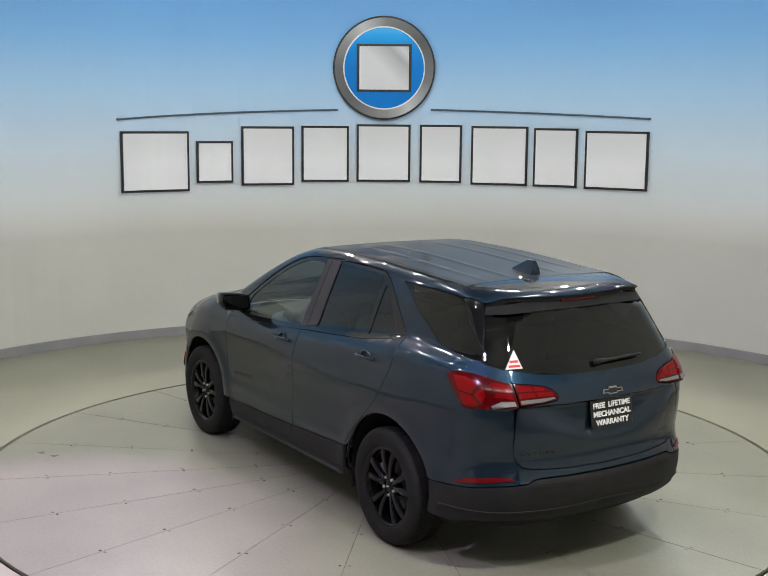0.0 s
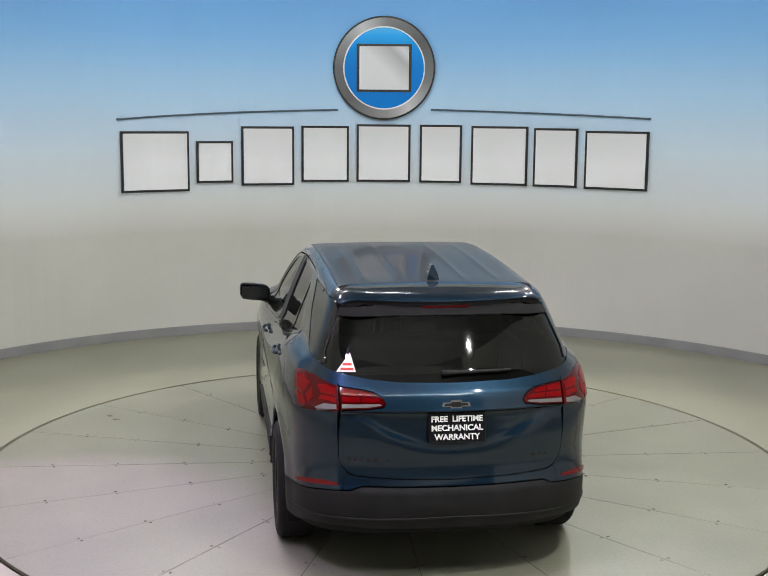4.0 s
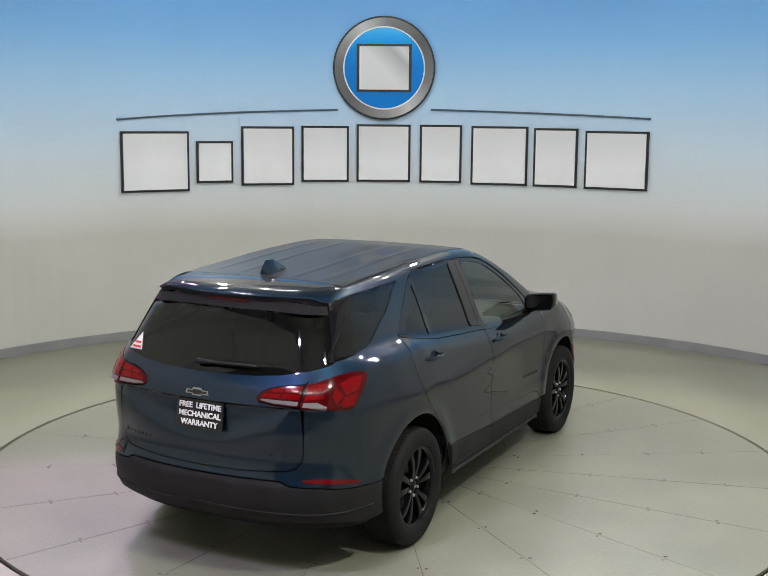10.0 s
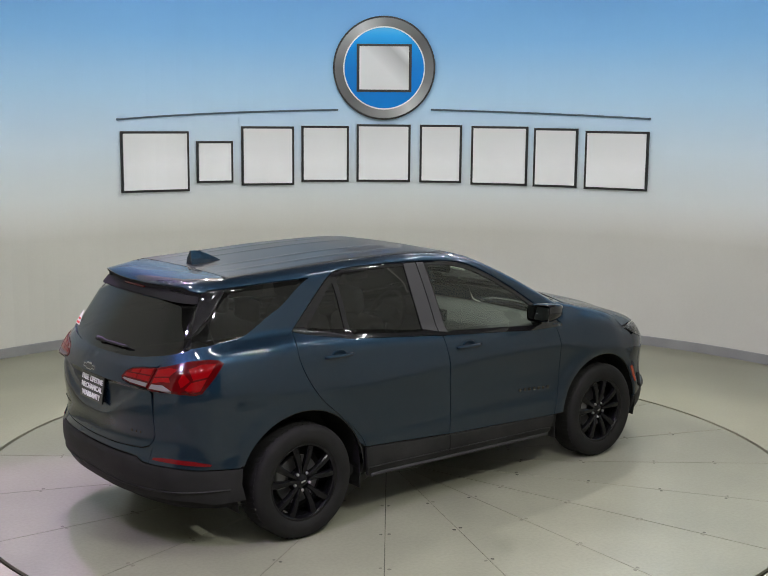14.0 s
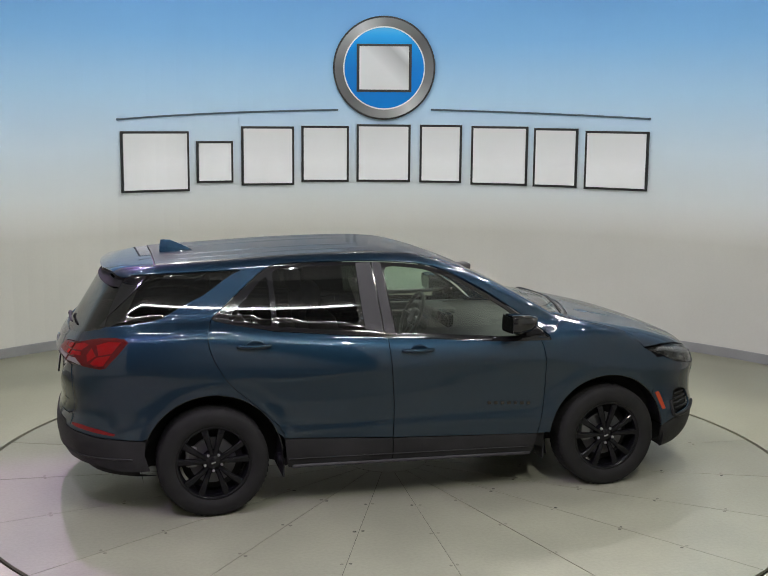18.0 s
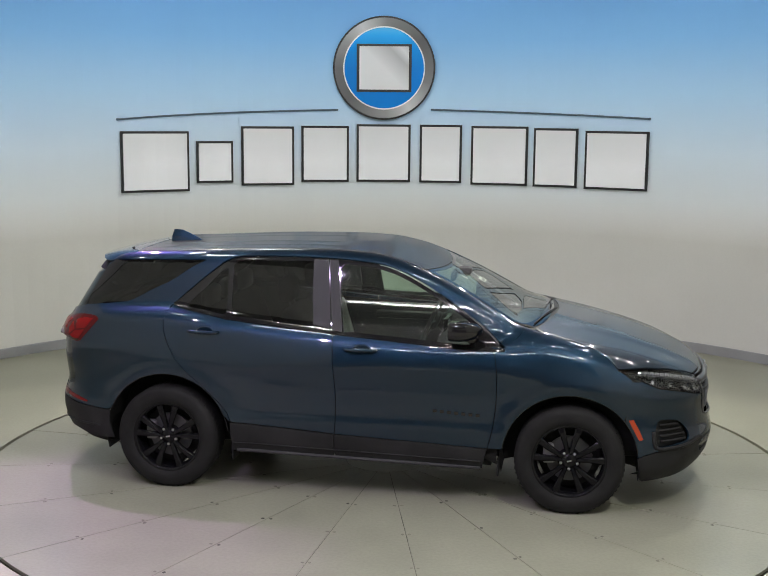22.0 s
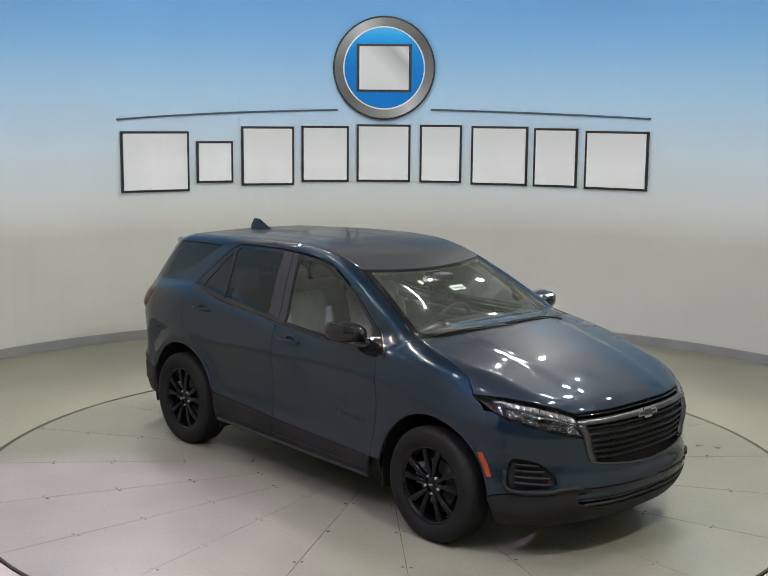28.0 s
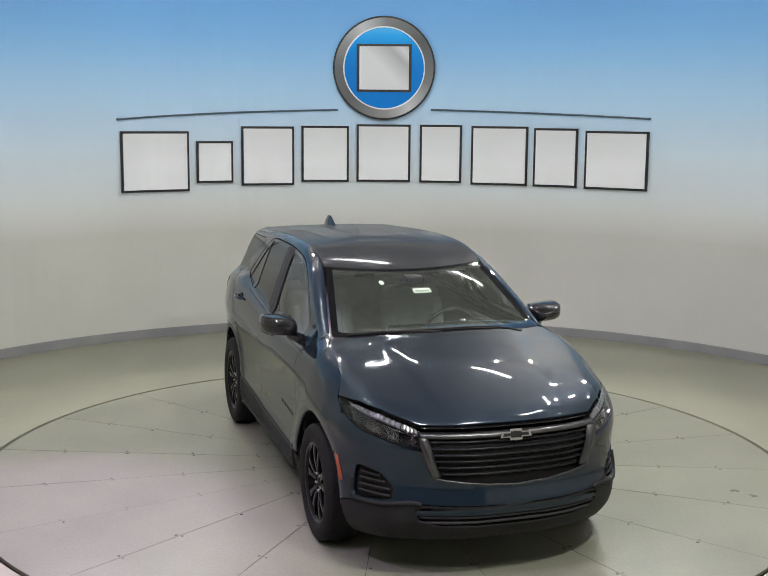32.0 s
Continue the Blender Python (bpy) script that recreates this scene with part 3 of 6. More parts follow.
def mesh_2d(outline, holes=(), h=0.03):
    """Triangles that fill an outline less its holes, with an even grid inside."""
    loops = [tidy(outline)] + [tidy(q) for q in holes]
    pts, edges = [], []
    for lp in loops:
        n0 = len(pts)
        pts += lp
        edges += [(n0 + i, n0 + (i + 1) % len(lp)) for i in range(len(lp))]
    b = np.array(pts)
    gx, gy = np.meshgrid(np.arange(b[:, 0].min() + h / 2, b[:, 0].max(), h), np.arange(b[:, 1].min() + h / 2, b[:, 1].max(), h))
    g = np.stack([gx.ravel(), gy.ravel()], 1)
    if len(g):
        keep = inside(loops[0], g)
        for lp in loops[1:]:
            keep &= ~inside(lp, g)
        g = g[keep]
    if len(g):
        near = np.sqrt(((g[:, None, :] - b[None]) ** 2).sum(2)).min(1)
        g = g[near > 0.45 * h]
    allp = [Vector(q) for q in pts] + [Vector(q) for q in g]
    v, e, f, ov, oe, of = delaunay_2d_cdt(allp, edges, [], 0, 1e-6)
    v = np.array([tuple(q) for q in v])
    f = np.array([t for t in f if len(t) == 3])
    c = v[f].mean(1)
    keep = inside(loops[0], c)
    for lp in loops[1:]:
        keep &= ~inside(lp, c)
    return v, f[keep]


def panel(name, outline, mat, parent, label="", holes=(), mode="side", h=0.03, off=0.0, depth=0.016, sides=(1, -1), skin=None):
    """A sheet of the body's skin with that outline, with turned-in edges, on the car's left and right (or once, across, if sides is (0,))."""
    v, f = mesh_2d(outline, holes, h)
    p = skin(v) if skin else on_body(v[:, 0], v[:, 1], mode)
    nrm = normal_at(p)
    p = p + nrm * off
    t0 = f[:, 0], f[:, 1], f[:, 2]
    fn = np.cross(p[t0[1]] - p[t0[0]], p[t0[2]] - p[t0[0]])
    turn = np.sign(np.cross(np.diff(v[f[:, :2]], axis=1)[:, 0], np.diff(v[f[:, ::2]], axis=1)[:, 0]))
    f = np.where((turn < 0)[:, None], f[:, ::-1], f)
    if ((fn * nrm[t0[0]]).sum(1) * turn).sum() < 0:
        f = f[:, ::-1]
    cnt = {}
    for tri in f:
        for i in range(3):
            a, b = int(tri[i]), int(tri[(i + 1) % 3])
            cnt[(a, b)] = cnt.get((a, b), 0) + 1
    rim = [(a, b) for a, b in cnt if (b, a) not in cnt]
    n = len(p)
    rimv = sorted({i for e in rim for i in e})
    idx = {q: n + i for i, q in enumerate(rimv)}
    verts = np.concatenate([p, p[rimv] - nrm[rimv] * depth])
    faces = [tuple(map(int, t)) for t in f] + [(b, a, idx[a], idx[b]) for a, b in rim]
    loops = []
    for tri in f:
        loops += [tuple(nrm[i]) for i in tri]
    for a, b in rim:
        e = p[b] - p[a]
        o = np.cross(e, nrm[a])
        o = o / max(np.linalg.norm(o), 1e-9)
        s = nrm[a] * 0.5 + o * 0.85
        loops += [tuple(s), tuple(s), tuple(o), tuple(o)]
    made = []
    for sg in sides:
        if sg == -1:
            vv = verts * np.array([1, -1, 1])
            ff = [t[::-1] for t in faces]
            ll, k = [], 0
            for t in faces:
                ll += [(q[0], -q[1], q[2]) for q in loops[k:k + len(t)]][::-1]
                k += len(t)
        else:
            vv, ff, ll = verts, faces, loops
        made.append(raw(name, vv, ff, mat, parent, label, True, ll))
        made[-1].visible_shadow = mat not in (CLEAR, SCREEN, HEADGLASS)
    return made


def mirror_y(outline):
    """Closes an outline given for y >= 0 on the top by its mirror image."""
    return list(outline) + [(x, -y) for x, y in reversed(outline) if y > 1e-6]


MID_F, MID_R = CX + CR * math.pi / 2 + CY, -(CX + CR * math.pi / 2 + CY)


def ends(sign, pts):
    """(y, z) pairs on the front (1) or tail (-1) as (way, z), by the skin's own x."""
    out = []
    for y, z in pts:
        lo = on_end(sign, y, z)
        out.append((wrap(lo, y), z))
    return out


def on_end(sign, y, z):
    xs = np.linspace(2.6, 1.3, 260) * sign
    f = shape(xs, np.full(260, float(y)), np.full(260, float(z)))
    k = int(np.argmax(f <= 0))
    return float(xs[k]) if f[k] <= 0 else 1.5 * sign


def arch(cx, r, a0, a1, n=28):
    """Part of a wheel arch as (x, z); angles in degrees from +x."""
    return way([(cx + r * math.cos(radians(a)), 0.352 + r * math.sin(radians(a))) for a in np.linspace(a0, a1, n)])


def way(pts):
    """(x, z) pairs on the side as (way round the car, z)."""
    x, z = np.array(pts, float).T
    s = np.array([wrap(a, 0.85) for a in x])
    for _ in range(4):
        p = on_body(s, z)
        s = np.array([wrap(a, b) for a, b in zip(x, p[:, 1])])
    return [(float(a), float(b)) for a, b in zip(s, z)]


def across(sign, half):
    """Mirrors an end's outline, given from the middle (way = MID) outwards along its top and back along its bottom, to the other side."""
    mid = MID_F if sign > 0 else MID_R
    return half + [(2 * mid - s, z) for s, z in reversed(half)]


def end_skin(sign):
    """Skin for outlines that cross the middle of an end: ways past the middle lie on the car's right."""
    mid = MID_F if sign > 0 else MID_R

    def f(v):
        over = (v[:, 0] - mid) * sign > 0
        u = np.where(over, 2 * mid - v[:, 0], v[:, 0])
        p = on_body(u, v[:, 1])
        p[over, 1] *= -1
        return p
    return f


def on_abs(sign, y, z):
    return abs(on_end(sign, y, z))


def front_bar(half, z, off):
    ys = np.linspace(-half, half, 25)
    return [(on_end(1, abs(y), z) + off, y, z) for y in ys]


def blade(bm, half, z, h, off):
    """A grille bar: a flattened wedge that follows the nose."""
    rows = []
    for x, y, zz in front_bar(half, z, off):
        rows.append([bm.verts.new(q) for q in ((x, y, zz - h * 0.3), (x + 0.004, y, zz), (x, y, zz + h * 0.6), (x - 0.03, y, zz + h), (x - 0.03, y, zz - h))])
    for a, b in zip(rows, rows[1:]):
        for i in range(5):
            bm.faces.new((a[i], b[i], b[(i + 1) % 5], a[(i + 1) % 5]))
    bm.faces.new(rows[0])
    bm.faces.new(rows[-1][::-1])
    bmesh.ops.recalc_face_normals(bm, faces=bm.faces)


def flat_bar(bm, pts, width, thick):
    """A bar across y along points on the nose."""
    rows = []
    for x, y, z in pts:
        s = 1 if y > 0 else -1
        rows.append([bm.verts.new(q) for q in ((x - thick, y - s * width, z), (x + 0.006, y - s * width * 0.8, z), (x + 0.006, y + s * width * 0.1, z), (x - thick * 0.4, y + s * width * 0.5, z))])
    for a, b in zip(rows, rows[1:]):
        for i in range(4):
            bm.faces.new((a[i], b[i], b[(i + 1) % 4], a[(i + 1) % 4]))
    bm.faces.new(rows[0])
    bm.faces.new(rows[-1][::-1])
    bmesh.ops.recalc_face_normals(bm, faces=bm.faces)


def emblem(car, m, w, h, fill=None):
    """A plain wide badge with a raised border."""
    out = [(-w / 2, -h * 0.24), (-w * 0.21, -h * 0.24), (-w * 0.19, -h / 2), (w * 0.19, -h / 2), (w * 0.21, -h * 0.24), (w / 2, -h * 0.24),
           (w * 0.46, h * 0.24), (w * 0.21, h * 0.24), (w * 0.19, h / 2), (-w * 0.19, h / 2), (-w * 0.21, h * 0.24), (-w * 0.46, h * 0.24)]
    bm = bmesh.new()
    prism(bm, out, 0.008)
    ob = part("badge", bm, BADGE, car, "chrome edged plain badge")
    ob.matrix_basis = m
    bm = bmesh.new()
    prism(bm, [(x * 0.84, z * 0.55) for x, z in out], 0.004)
    ob2 = part("badge_face", bm, fill or GLOSS, ob)
    ob2.matrix_basis = pose(0, -0.003, 0)


def letter_mesh(words, size, depth, m, mat, parent, base, width):
    """Raised words on a plate, fitted to a width."""
    cu = bpy.data.curves.new("words", "FONT")
    cu.body, cu.size, cu.extrude, cu.align_x, cu.align_y, cu.offset = words, size, depth / 2, "CENTER", "CENTER", 0.0012
    tmp = bpy.data.objects.new("words", cu)
    scene.collection.objects.link(tmp)
    me = bpy.data.meshes.new_from_object(tmp.evaluated_get(bpy.context.evaluated_depsgraph_get()))
    bpy.data.objects.remove(tmp)
    bpy.data.curves.remove(cu)
    xs = [v.co.x for v in me.vertices]
    k = width / (max(xs) - min(xs))
    for v in me.vertices:
        v.co.x *= k
    bm = bmesh.new()
    bm.from_mesh(me)
    bpy.data.meshes.remove(me)
    left = set(bm.verts)
    while left:
        todo = [min(left, key=lambda q: (round(q.co.x, 5), q.index))]
        letter = set(todo)
        while todo:
            for e in todo.pop().link_edges:
                for q in e.verts:
                    if q not in letter:
                        letter.add(q)
                        todo.append(q)
        left -= letter
        one = bmesh.new()
        vs = {q: one.verts.new(q.co) for q in bm.verts if q in letter}
        for f in bm.faces:
            if f.verts[0] in letter:
                one.faces.new([vs[q] for q in f.verts])
        part("letter", one, mat, parent).matrix_basis = base.inverted() @ m
    bm.free()


def badge_bars(car):
    """Dark model badges, as plain bars."""
    for sg in (1, -1):
        for k in range(7):
            x = 0.485 + 0.047 * k
            p = on_body([x], [0.642 - 0.017 * k / 6])[0]
            bm = bmesh.new()
            box(bm, (0.026, 0.006, 0.021), (0, 0, 0), 0.002)
            ob = part("badge_bar", bm, GLOSS, car, "small black badge bar")
            ob.matrix_basis = pose(p[0], (p[1] + 0.001) * sg, p[2])
    for y0, n, w in ((0.56, 7, 0.026), (-0.44, 3, 0.026)):
        for k in range(n):
            y = y0 - k * 0.034
            bm = bmesh.new()
            box(bm, (0.005, w * 0.85, 0.017), (0, 0, 0), 0.002)
            ob = part("badge_bar", bm, GLOSS, car, "small black badge bar")
            ob.matrix_basis = pose(on_end(-1, abs(y), 0.735) - 0.001, y, 0.735)


def top_edge(x):
    """Half width at which the roof, the windscreen or the bonnet meets the side."""
    return float(np.interp(x, [-2.1, -1.7, 0.30, 0.45, 1.10, 1.16, 1.4, 1.6, 1.66], [0.53, 0.560, 0.572, 0.590, 0.725, 0.745, 0.775, 0.80, 0.812]))


def top_line(x0, x1, n=40, drop=0.0):
    """The same edge as (way, height)."""
    xs = np.linspace(x0, x1, n)
    ys = np.array([top_edge(x) for x in xs])
    p = on_body(xs, ys + drop, "top")
    return [(wrap(a, b), c) for a, b, c in p]


def build_car():
    car = thing("car", "dark blue mid-size sport utility car with black wheels on the turntable", "car")
    S = lambda sign, pts: ends(sign, pts)
    # -------- door lines
    b_cut = [(-0.213, 1.13), (-0.195, 0.90), (-0.178, 0.66), (-0.185, 0.448)]
    rd_rear = [(-0.905, 0.495), (-0.935, 0.56), (-0.994, 0.625), (-1.10, 0.725), (-1.241, 0.851), (-1.332, 0.982), (-1.378, 1.10), (-1.381, 1.19), (-1.350, 1.258)]
    fd_front = [(0.835, 0.412), (0.868, 0.56), (0.884, 0.725), (0.884, 0.90), (0.868, 1.02), (0.845, 1.075)]
    belt = [(-1.345, 1.262), (-1.25, 1.238), (-0.958, 1.188), (-0.566, 1.152), (-0.305, 1.132), (-0.141, 1.113), (0.3, 1.085), (0.597, 1.062), (0.93, 1.060)]
    bl = lambda x, d=0.0: float(np.interp(x, [q[0] for q in belt], [q[1] for q in belt])) + d
    g = 0.0028
    front = spline([(x - g, z) for x, z in fd_front])
    rear = spline([(x + g, z) for x, z in b_cut])
    outline = [(x, z) for x, z in front] + line([(0.84 - g, bl(0.84, -0.012)), (0.3, bl(0.3, -0.012)), (-0.209, bl(-0.209, -0.012))])[:-1] + [q for q in rear if q[1] < bl(-0.2, -0.012)] + line([(-0.181, 0.448), (0.831, 0.410)])[1:-1]
    panel("front_door", outline, PAINT, car)
    front = spline([(x - g, z) for x, z in b_cut])
    rear = spline([(x + g, z) for x, z in rd_rear])
    outline = rear + line([(-1.335, bl(-1.335, -0.013)), (-0.958, bl(-0.958, -0.013)), (-0.566, bl(-0.566, -0.013)), (-0.217, bl(-0.217, -0.013))])[:-1] + [q for q in front if q[1] < bl(-0.217, -0.013)] + line([(-0.19, 0.450), (-0.90, 0.492)])[1:-1]
    panel("rear_door", outline, PAINT, car)
    # -------- side window area: dark frame with the panes cut out
    dlo = (line([(-1.352, 1.262), (-1.25, 1.238), (-0.958, 1.188), (-0.566, 1.152), (-0.305, 1.132), (-0.141, 1.113), (0.3, 1.085), (0.597, 1.062), (0.915, 1.062)])[:-1]
           + spline([(0.925, 1.064), (0.80, 1.168), (0.63, 1.285), (0.46, 1.390), (0.26, 1.495), (0.09, 1.552), (-0.15, 1.578), (-0.42, 1.588), (-0.83, 1.583), (-0.97, 1.560), (-1.10, 1.470), (-1.30, 1.298)])[:-1] + [(-1.335, 1.272)])
    quarter_light = spline([(-1.240, 1.256), (-1.12, 1.385), (-1.02, 1.490), (-0.990, 1.508), (-0.977, 1.47), (-0.966, 1.25), (-0.968, 1.212), (-1.0, 1.208), (-1.13, 1.232)], closed=True)
    rear_pane = spline([(-0.925, 1.205), (-0.938, 1.40), (-0.945, 1.535), (-0.92, 1.555), (-0.85, 1.563), (-0.42, 1.567), (-0.375, 1.563), (-0.360, 1.54), (-0.330, 1.19), (-0.335, 1.158), (-0.37, 1.152), (-0.6, 1.170), (-0.88, 1.198)], closed=True)
    front_pane = spline([(-0.145, 1.140), (-0.175, 1.35), (-0.195, 1.52), (-0.18, 1.547), (-0.13, 1.556), (0.075, 1.532), (0.25, 1.474), (0.455, 1.368), (0.62, 1.265), (0.70, 1.206), (0.715, 1.18), (0.70, 1.10), (0.66, 1.084), (0.3, 1.106), (-0.10, 1.130)], closed=True)
    panel("window_frame", dlo, GLOSS, car, "gloss black window surround", holes=[quarter_light, rear_pane, front_pane], off=-0.003, h=0.035)
    panel("quarter_light_pane", quarter_light, PRIVACY, car, "dark tinted glass", off=-0.008, depth=0.003)
    panel("rear_side_window", rear_pane, PRIVACY, car, "dark tinted glass", off=-0.008, depth=0.003)
    panel("front_side_window", front_pane, CLEAR, car, "clear glass", off=-0.008, depth=0.003)
    for sgn, pts in ((0, [(-0.352, 1.165), (-0.375, 1.40), (-0.385, 1.580), (-0.285, 1.582), (-0.262, 1.40), (-0.232, 1.137)]), (1, [(-0.222, 1.136), (-0.25, 1.38), (-0.275, 1.582), (-0.215, 1.578), (-0.19, 1.38), (-0.152, 1.125)])):
        panel("pillar_cover", line(pts[:3]) + line(pts[3:]), SATIN, car, "satin grey pillar cover", off=0.001, depth=0.006)
    trim = line([(x, z - 0.001) for x, z in belt])
    panel("belt_moulding", [(x, z + 0.008) for x, z in trim] + [(x, z - 0.009) for x, z in reversed(trim)], GLOSS, car, "gloss black belt moulding", off=0.004, depth=0.012, h=0.05)
    # -------- body side: screen pillar, roof rail, rear quarter
    dlo_up = spline([(0.942, 1.070), (0.81, 1.175), (0.64, 1.292), (0.47, 1.398), (0.27, 1.503), (0.095, 1.561), (-0.15, 1.587), (-0.42, 1.597), (-0.83, 1.592), (-0.975, 1.567), (-1.105, 1.476), (-1.31, 1.298), (-1.358, 1.255)])
    rear_edge = spline([(x - g, z) for x, z in rd_rear[::-1][1:]])
    q_arch = arch(-1.3625, 0.448, 18, 156)
    lamp_top = S(-1, [(0.615, 1.121), (0.66, 1.132), (0.70, 1.148)]) + [(wrap(-2.06, 0.755), 1.160), (wrap(-1.96, 0.79), 1.166), (wrap(-1.888, 0.805), 1.160), (wrap(-1.855, 0.805), 1.142)]
    lamp_bot = [(wrap(-1.855, 0.805), 1.142), (wrap(-1.915, 0.805), 1.065), (wrap(-1.992, 0.80), 0.985), (wrap(-2.03, 0.79), 0.976)] + S(-1, [(0.72, 0.986), (0.615, 1.008)])
    gate_seam = S(-1, [(0.622, 0.985), (0.622, 0.85), (0.615, 0.73), (0.600, 0.690), (0.575, 0.662), (0.53, 0.642)])
    clad_r = way([(-1.772, 0.523)]) + [(wrap(-1.9, 0.85), 0.527), (wrap(-2.05, 0.80), 0.540)] + S(-1, [(0.70, 0.562), (0.60, 0.570)])
    q_glass_low = [(wrap(-2.085, 0.745), 1.222), (wrap(-1.858, 0.76), 1.242)] + way([(-1.78, 1.249), (-1.703, 1.258), (-1.656, 1.272), (-1.61, 1.295), (-1.516, 1.346), (-1.437, 1.383), (-1.359, 1.425), (-1.279, 1.480), (-1.215, 1.520), (-1.150, 1.550)])
    roof_strip = way([(-1.165, 1.556), (-1.294, 1.552), (-1.484, 1.547), (-1.674, 1.541), (-1.77, 1.537), (-1.86, 1.530)])
    outline = (dlo_up + rear_edge[1:] + q_arch[1:] + line(clad_r)[1:] + line(gate_seam[::-1])[1:]
               + line(lamp_bot[::-1])[0:] + line(lamp_top[::-1])[1:] + line(S(-1, [(0.622, 1.150), (0.66, 1.180), (0.70, 1.222)]))[0:] + spline(q_glass_low)[0:] + line(roof_strip)[0:]
               + top_line(-1.80, 1.06, 90, 0.004))
    panel("body_side", tidy(outline), PAINT, car, h=0.026)
    # rear quarter glass and black tail pillar
    gate_line = way([(-1.735, 1.531), (-1.828, 1.430), (-1.985, 1.293), (-2.048, 1.224)])
    qg = spline(q_glass_low)[2:] + line(way([(-1.175, 1.549), (-1.294, 1.547), (-1.484, 1.542), (-1.674, 1.536)])) + line([(q + 0.003, z) for q, z in gate_line])
    panel("rear_quarter_window", tidy([(s, z) for s, z in qg]), PRIVACY, car, "dark tinted wraparound glass", off=-0.004, depth=0.004)
    dp = [(q - 0.003, z) for q, z in gate_line[::-1]] + way([(-1.86, 1.530)]) + S(-1, [(0.585, 1.50), (0.622, 1.40), (0.665, 1.29), (0.70, 1.218)])
    panel("tail_pillar", line(dp), PILLAR, car, "gloss black tail pillar", off=-0.002, depth=0.01)
    # -------- roof, spoiler, bonnet
    xs = np.linspace(-1.68, 0.30, 50)
    half = [(-1.68, 0.0)] + [(-1.68, y) for y in np.linspace(0.05, 0.52, 12)] + [(x, top_edge(x)) for x in xs] + [(0.47 - 0.30 * y * y, y) for y in np.linspace(0.57, 0.0, 20)]
    panel("roof", mirror_y(tidy(half)), ROOFPAINT, car, mode="top", sides=(0,), h=0.02)

    def spoiler_skin(v):
        x, y = v.T
        z = roof_z(x) - 0.010 - 0.012 * (y / 0.57) ** 2 - 4.0 * np.maximum(np.abs(y) - 0.48, 0) ** 2
        return np.stack([x, y, z], 1)
    tail_edge = spline([(-1.80, 0.590), (-1.87, 0.584), (-1.915, 0.566), (-1.945, 0.52), (-1.982, 0.37), (-2.014, 0.2), (-2.025, 0.0)])
    half = [(-1.69, 0.0)] + [(-1.69, y) for y in np.linspace(0.05, 0.56, 10)] + [(-1.735, 0.590)] + tail_edge
    panel("spoiler", mirror_y(tidy(half)), PAINT, car, "roof spoiler", mode="top", sides=(0,), h=0.03, depth=0.014, skin=spoiler_skin)
    # gloss black underside with its two side fins
    edge = np.array([q for q in tail_edge if q[0] < -1.80])
    edge = np.concatenate([edge, edge[::-1][1:] * np.array((1, -1))])
    up = spoiler_skin(edge)
    bm = bmesh.new()
    rows = []
    for (x, y, z), fin in zip(up, np.clip((np.abs(edge[:, 1]) - 0.47) / 0.08, 0, 1)):
        k = 1 - 0.012 / 0.6
        rows.append([bm.verts.new(q) for q in ((x + 0.010, y * k, z - 0.006), (x + 0.016, y * k, z - 0.030 - 0.024 * fin), (x + 0.055, y * (k - 0.02), z - 0.040 - 0.036 * fin), (x + 0.10, y * (k - 0.05), z - 0.03))])
    for p, q in zip(rows, rows[1:]):
        for i in range(3):
            bm.faces.new((p[i], p[i + 1], q[i + 1], q[i]))
    bmesh.ops.recalc_face_normals(bm, faces=bm.faces)
    part("spoiler_underside", bm, BLACK, car, "gloss black underside of the spoiler")
    bm = bmesh.new()
    box(bm, (0.03, 0.26, 0.014), (on_end(-1, 0, 1.512) + 0.008, 0, 1.512), 0.004)
    part("brake_light", bm, DEEPRED, car, "dark red high brake light")
    lamp_up = way([(1.655, 0.953)]) + S(1, [(0.765, 0.957), (0.68, 0.940), (0.58, 0.908), (0.515, 0.882)])
    edge = on_body(*np.array([(s, z + 0.010) for s, z in line(lamp_up + S(1, [(0.40, 0.882), (0.2, 0.884), (0.0, 0.884)]), 0.015)]).T)
    hood_front = [(float(a), float(b)) for a, b, _ in edge]
    half = spline([(1.255, 0.0), (1.24, 0.2), (1.205, 0.42), (1.15, 0.62), (1.115, 0.715)]) + [(x, top_edge(x) - g) for x in np.linspace(1.15, 1.58, 18)] + hood_front
    panel("bonnet", mirror_y(tidy(half)), HOODPAINT, car, mode="top", sides=(0,), h=0.02)
    # windscreen and cowl
    half = [(0.475 - 0.30 * y * y, y) for y in np.linspace(0.0, 0.565, 16)] + [(x, top_edge(x) - 0.010) for x in np.linspace(0.40, 1.06, 16)] + spline([(1.09, 0.69), (1.15, 0.56), (1.195, 0.36), (1.22, 0.0)])
    screen = mirror_y(tidy(half))
    inner = [(0.50 - 0.30 * y * y, y) for y in np.linspace(0.0, 0.525, 14)] + [(x, top_edge(x) - 0.055) for x in np.linspace(0.45, 1.02, 14)] + spline([(1.055, 0.635), (1.10, 0.52), (1.145, 0.34), (1.165, 0.0)])
    inner = mirror_y(tidy(inner))
    panel("windscreen", inner, SCREEN, car, "clear windscreen glass", mode="top", sides=(0,), h=0.06, off=-0.004, depth=0.003)
    panel("windscreen_border", screen, GLOSS, car, "black ceramic border of the windscreen", holes=[inner], mode="top", sides=(0,), h=0.05, off=-0.004, depth=0.006)
